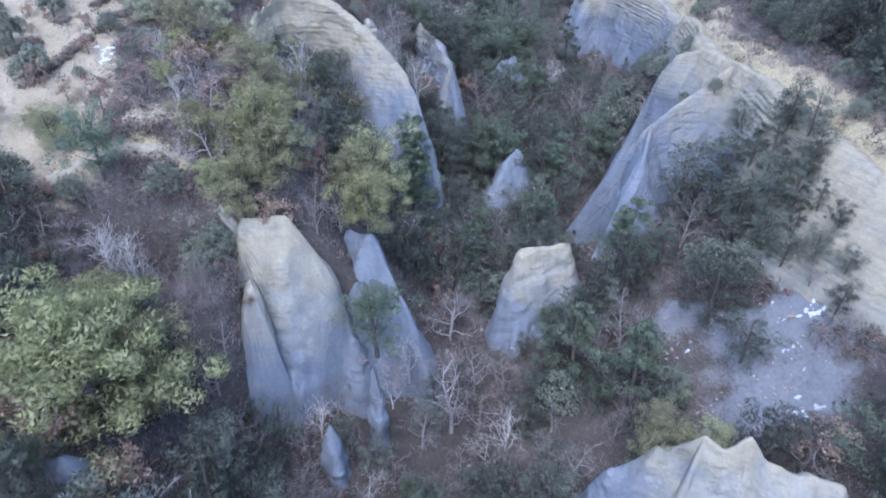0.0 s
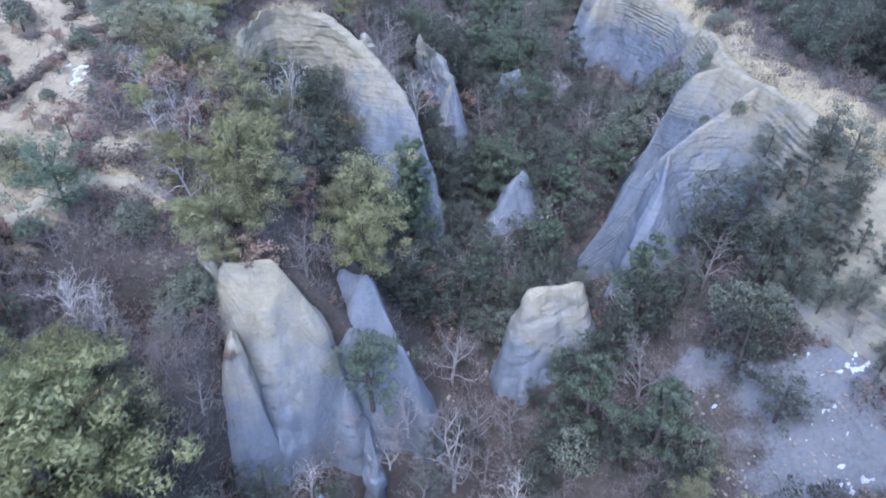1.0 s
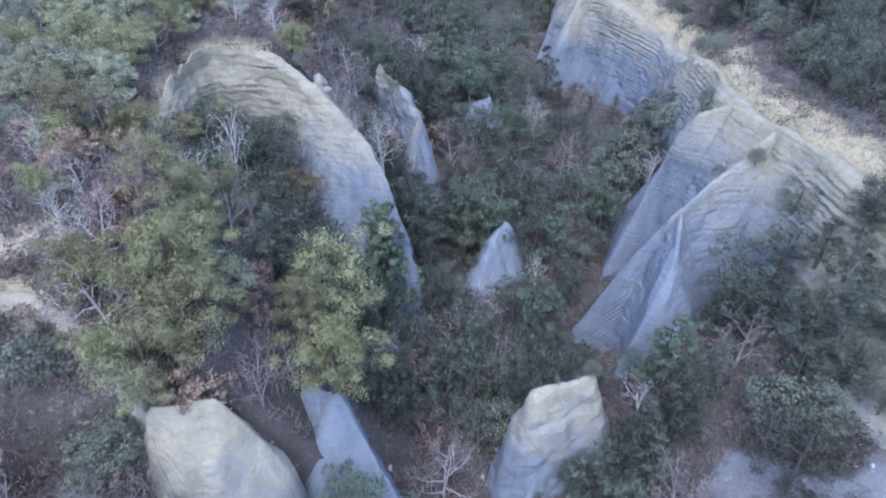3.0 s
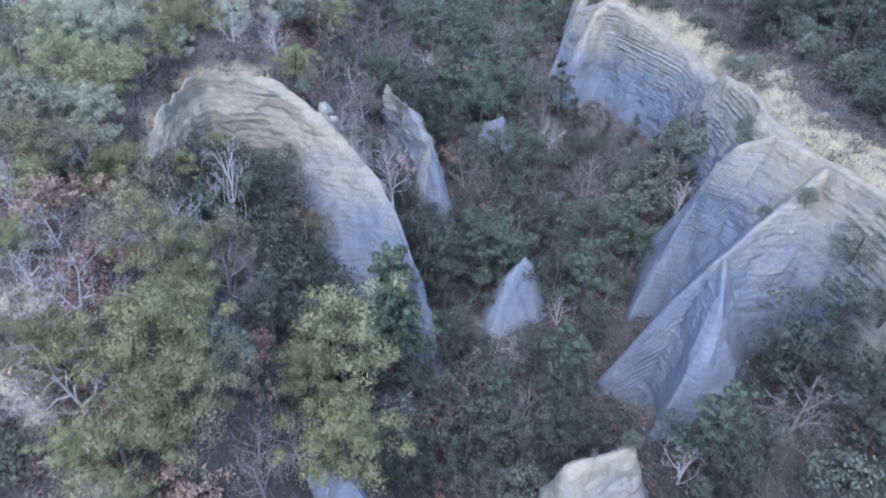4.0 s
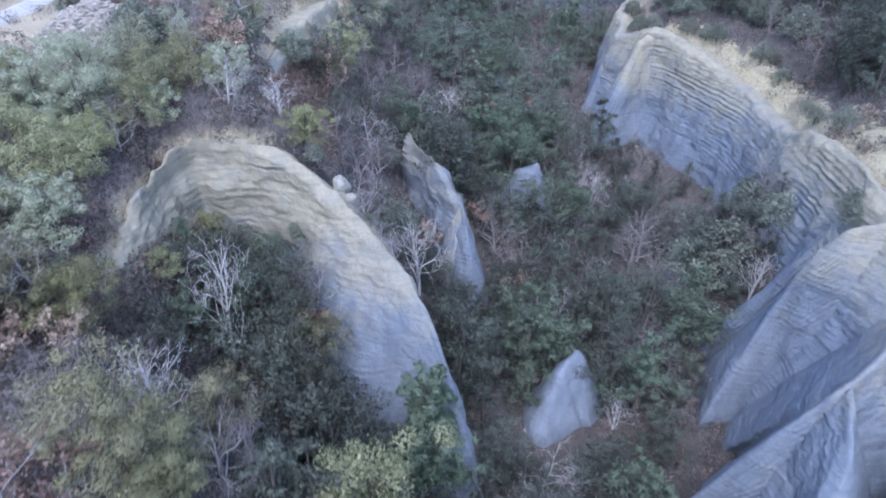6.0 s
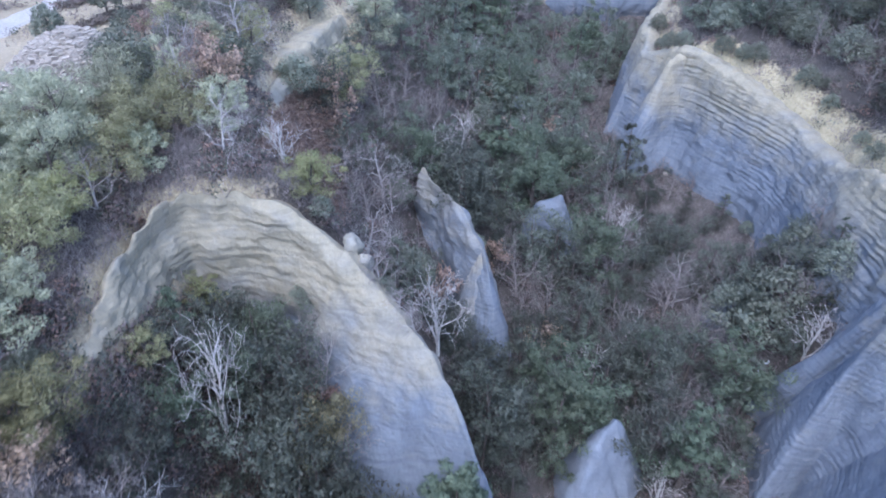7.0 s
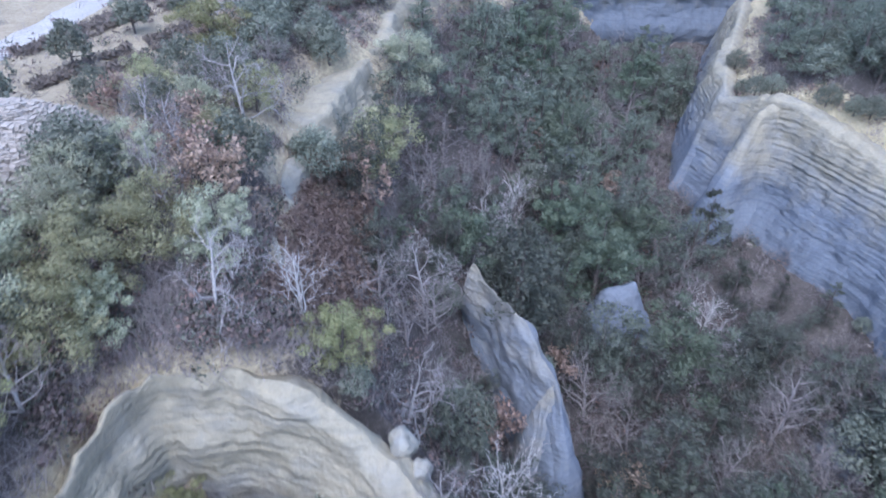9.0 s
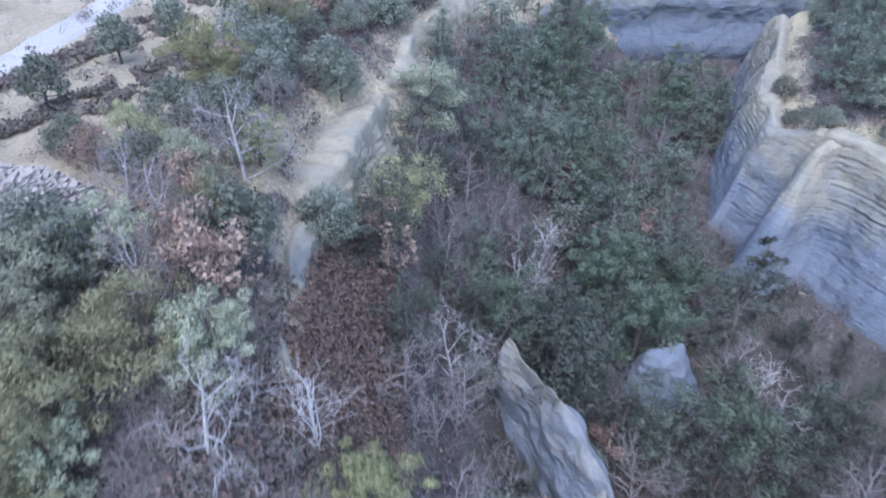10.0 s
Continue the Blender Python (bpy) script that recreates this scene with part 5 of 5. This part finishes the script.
ux, uy, uz = scatter(rng, 26000, -46, 46, 14, 112)
for box in ((-25, -11, 26, 39), (-17, -8, 62, 72), (-26, -16, 50, 72)):
    more = scatter(rng, 1800, *box)
    ux, uy, uz = np.concatenate([ux, more[0]]), np.concatenate([uy, more[1]]), np.concatenate([uz, more[2]])
keep = (~open_ground(ux, uy) | (rng.random(len(ux)) < 0.15)) & ~((ux > -12.2) & (ux < -8.4) & (uy > 66) & (uy < 79))
ux, uy, uz = ux[keep], uy[keep], uz[keep]
v, f = sticks_stuff(rng, ux, uy, uz, 12, 0.75, 0.016)
tagged(new("brushwood", mesh_of("brushwood", v, f, TWIG)), "bare grey-brown brushwood under the trees", "undergrowth", kind="stuff")
ux, uy, uz = scatter(rng, 17000, -46, 46, 14, 112)
for box in ((-25, -11, 27, 42), (-17, -5, 53, 63), (-14, -8, 64, 78), (13, 26, 24, 37), (-26, -16, 50, 72)):
    more = scatter(rng, 1500, *box)
    ux, uy, uz = np.concatenate([ux, more[0]]), np.concatenate([uy, more[1]]), np.concatenate([uz, more[2]])
under_rim = (ux > -12.2) & (ux < -8.4) & (uy > 66) & (uy < 79)
keep = ~under_rim & (fbm(ux / 5, uy / 5, 0, 2, 44) > -0.12) & (~open_ground(ux, uy) | (rng.random(len(ux)) < 0.12))
ux, uy, uz = ux[keep], uy[keep], uz[keep]
for name, mat, label, part_of in (("low_scrub", OAK_GREEN, "low grey-green scrub under the trees", 0), ("dark_scrub", NEEDLES_DARK, "dark green juniper scrub in the ravine", 1),
                                  ("withered_scrub", OAK_RUST, "withered pale brown scrub", 2), ("heath", HEATH, "leafless brown heath between the trees", 3)):
    pick = np.array([0, 1, 1, 3, 3, 3, 3, 2])[np.arange(len(ux)) % 8] == part_of
    c = np.stack([ux, uy, uz + 0.25], 1)[pick]
    tagged(new(name, foliage_mesh(name, leaf_quads(rng, c, 0.3 + 0.4 * rng.random(len(c)), 40, 0.14, 0.75), mat)), label, "undergrowth", kind="stuff")

bx, by, bz = scatter(rng, 1500, -12.0, -8.0, 66, 79.5)
c = np.stack([bx, by, bz + 0.12], 1)
tagged(new("bracken", foliage_mesh("bracken", leaf_quads(rng, c, 0.2 + 0.25 * rng.random(len(c)), 36, 0.13, 0.5), BRACKEN)), "dead russet bracken on the slope under the cliff rim", "undergrowth", kind="stuff")

# ---- plateau field, track, heap, snow ----


def draped(name, x0, x1, y0, y1, res, inside, lift, mat, label, category, kind="", rough=0.0, seed=0):
    """A thin layer that lies on the land wherever inside() says so, thickest in its middle."""
    X, Y = np.meshgrid(np.arange(x0, x1, res), np.arange(y0, y1, res))
    amount = inside(X, Y)
    Z = land(X, Y)[0] - 0.12 + (lift + 0.12) * step(amount, -0.05, 0.35) + rough * fbm(X / 0.5, Y / 0.5, 0, 3, seed) * step(amount, 0, 0.4)
    k = amount > -0.05
    keep = k[:-1, :-1] | k[1:, :-1] | k[:-1, 1:] | k[1:, 1:]
    return tagged(new(name, grid_mesh(name, X, Y, Z, keep, mat)[0]), label, category, kind=kind)


def track_middle(y):
    return along(y, 70, -33, 86, -29.9, 91, -28.9, 96, -28.1, 102, -27.3, 112, -25.5, 130, -21)


draped("track", -36, -18, 72, 128, 0.25, lambda x, y: (1.5 + 0.35 * fbm(x / 1.5, y / 1.5, 0, 3, 8) - np.abs(x - track_middle(y))) * 0.5, 0.10, GRAVEL,
       "pale gravel track along the terraced field", "track", "structure")


def stones(rng, x, y, z, size):
    """Broken stones, each a squashed and skewed block."""
    n = len(x)
    corner = np.array([(-1, -1, -1), (1, -1, -1), (1, 1, -1), (-1, 1, -1), (-1, -1, 1), (1, -1, 1), (1, 1, 1), (-1, 1, 1)]) * 0.5
    c = corner[None] * (1 + 0.5 * rng.uniform(-1, 1, (n, 8, 3))) * np.array([1.2, 0.9, 0.6])
    a = rng.uniform(0, 6.28, n)
    s = size * (0.5 + rng.random(n) ** 2 * 1.3)
    rx = c[:, :, 0] * np.cos(a)[:, None] - c[:, :, 1] * np.sin(a)[:, None]
    ry = c[:, :, 0] * np.sin(a)[:, None] + c[:, :, 1] * np.cos(a)[:, None]
    v = np.stack([x[:, None] + rx * s[:, None], y[:, None] + ry * s[:, None], z[:, None] + (c[:, :, 2] + 0.2) * s[:, None]], 2).reshape(-1, 3)
    f = (np.arange(n) * 8)[:, None, None] + np.array([(0, 3, 2, 1), (4, 5, 6, 7), (0, 1, 5, 4), (1, 2, 6, 5), (2, 3, 7, 6), (3, 0, 4, 7)])
    return v, f.reshape(-1, 4)


# Heap of broken stone on the plateau.
heap = thing("stone_heap", "large pale heap of broken stone beside the field", "stone heap")


def heap_top(x, y):
    d = np.hypot((x + 22.9) / 1.0, (y - 74.5) / 1.0)
    return 2.5 * np.clip(1 - (d / 4.2) ** 1.6, -0.2, 1) + 0.25 * fbm(x / 0.8, y / 0.8, 0, 3, 12)


X, Y = np.meshgrid(np.arange(-29, -18.5, 0.15), np.arange(69, 80, 0.15))
H = heap_top(X, Y)
k = H > -0.15
part("mound", grid_mesh("mound", X, Y, base_height(X, Y) + H, k[:-1, :-1] | k[1:, 1:], RUBBLE)[0], heap)
sx, sy = rng.uniform(-28.5, -19, 9000), rng.uniform(69.5, 79.5, 9000)
sh = heap_top(sx, sy)
sx, sy, sh = sx[sh > 0.05], sy[sh > 0.05], sh[sh > 0.05]
v, f = stones(rng, sx, sy, base_height(sx, sy) + sh, 0.17)
tagged(part("rubble", mesh_of("heap_stones", v, f, RUBBLE), heap), kind="stuff")

# Boulders left standing on the crest of the curved cliff.
for x, y, z, r in ((-7.0, 62.2, 28.5, 0.55), (-6.4, 61.5, 28.0, 0.42)):
    bm = bmesh.new()
    bmesh.ops.create_icosphere(bm, subdivisions=3, radius=r)
    for vert in bm.verts:
        p = vert.co
        vert.co = Vector((p.x * 0.85, p.y * 0.8, p.z * 1.35)) * (1 + 0.75 * float(fbm(1.7 * p.x / r + x, 1.7 * p.y / r + y, 1.7 * p.z / r, 4, 12)))
    bm.transform(pose(x, y, z, 8, -12, 40))
    me = bpy.data.meshes.new("boulder")
    bm.to_mesh(me)
    bm.free()
    me.materials.append(ROCK_PLAIN)
    me.polygons.foreach_set("use_smooth", [True] * len(me.polygons))
    mask_on(me, "ochre", np.full(len(me.vertices), 0.6))
    tagged(new("boulder", me), "pale weathered boulder standing on the cliff crest", "boulder", "boulders on the crest")

# Young orchard trees on the terraces, and the rows of dry scrub between them.
ORCHARD = [(-24.6, 84.9, 2.6), (-23.2, 91.1, 2.7), (-20.8, 93.8, 2.3), (-26.3, 79.5, 2.4), (-19.2, 100, 2.6), (-22.1, 97.5, 2.2), (-29.5, 66, 2.6), (-33.5, 57, 2.6), (-31, 61, 2.2), (-34.5, 52, 2.4), (-30.5, 47.5, 2.6)]
young = broadleaf(81, 2.6, 0.95, 26, 60, 0.17, OAK_GREEN, "young orchard tree with thin grey-green crown", "orchard_tree", "orchard tree")
young["group"] = "orchard trees on the terraces"
for i, (x, y, h) in enumerate(ORCHARD):
    copy_thing(young, pose(x, y, float(base_height(np.array([x]), np.array([y]))[0]), 0, 0, i * 67) @ Matrix.Diagonal((h / 2.6, h / 2.6, h / 2.6 * 1.1, 1)))
for o in (*young.children, young):
    bpy.data.objects.remove(o)
for i, ((ax, ay), (bx, by)) in enumerate((((-25.6, 82), (-18.6, 95.6)), ((-28.4, 86.6), (-23.4, 99.8)), ((-23.4, 99.8), (-20, 108)), ((-26.4, 90), (-21.4, 99.5)), ((-22.5, 84.5), (-17.5, 94)), ((-34, 50), (-30, 62)), ((-31, 46), (-27.5, 57)))):
    n = 420
    t = rng.random(n)
    x, y = ax + t * (bx - ax) + rng.normal(size=n) * 0.28, ay + t * (by - ay) + rng.normal(size=n) * 0.28
    z = base_height(x, y)
    gap = vnoise(x / 1.3, y / 1.3, 0, 70 + i) > -0.25
    c = np.stack([x, y, z + 0.18], 1)[gap]
    tagged(new("scrub_row", foliage_mesh("scrub_row", leaf_quads(rng, c, 0.16 + 0.18 * rng.random(len(c)), 18, 0.17, 0.8), HEDGE)), "row of dry scrub along a field terrace", "hedge", "scrub rows on the terraces", "stuff")

# Old snow in hollows and on ledges.
SNOWS = [(-27.3, 51.2, 2.8, 2.4), (22.8, 31.6, 1.5, 1.2), (21.4, 33.9, 1.2, 0.8), (19.2, 65.2, 1.0, 1.2), (18.5, 64.0, 1.6, 1.7), (16.3, 32.5, 1.2, 0.8), (21.9, 29.0, 2.0, 1.3), (21.2, 26.0, 1.0, 1.0)]
for i, (cx, cy, rx, ry) in enumerate(SNOWS):
    draped("snow_patch", cx - rx - 0.6, cx + rx + 0.6, cy - ry - 0.6, cy + ry + 0.6, 0.09,
           lambda x, y: 0.5 - ((x - cx) / rx) ** 2 - ((y - cy) / ry) ** 2 - 0.95 + 3.0 * fbm(x / 0.3, y / 0.3, 0, 3, 100 + i) + 0.8 * fbm(x / 1.5, y / 1.5, 0, 2, 130 + i), 0.05, SNOW, "thin patch of old melting snow", "snow")

# Loose stones on the scree slope and at the feet of the rocks.
for name, n, box, size, label in (("scree_stones", 260, (15, 26, 24.5, 36), 0.10, "pale stones strewn over the scree slope"), ("rock_debris", 900, (-16, 30, 26, 100), 0.2, "pale debris fallen at the rock feet")):
    x, y = rng.uniform(box[0], box[1], n * 3), rng.uniform(box[2], box[3], n * 3)
    z, ov = land(x, y)
    ok = (ov < -0.05) & (z < 24) & ((ov > -1.2) if name == "rock_debris" else (fbm(x / 2.5, y / 2.5, 0, 3, 66) > 0.02))
    x, y, z = x[ok][:n], y[ok][:n], z[ok][:n]
    v, f = stones(rng, x, y, z, size)
    tagged(new(name, mesh_of(name, v, f, RUBBLE)), label, "stones", kind="stuff")
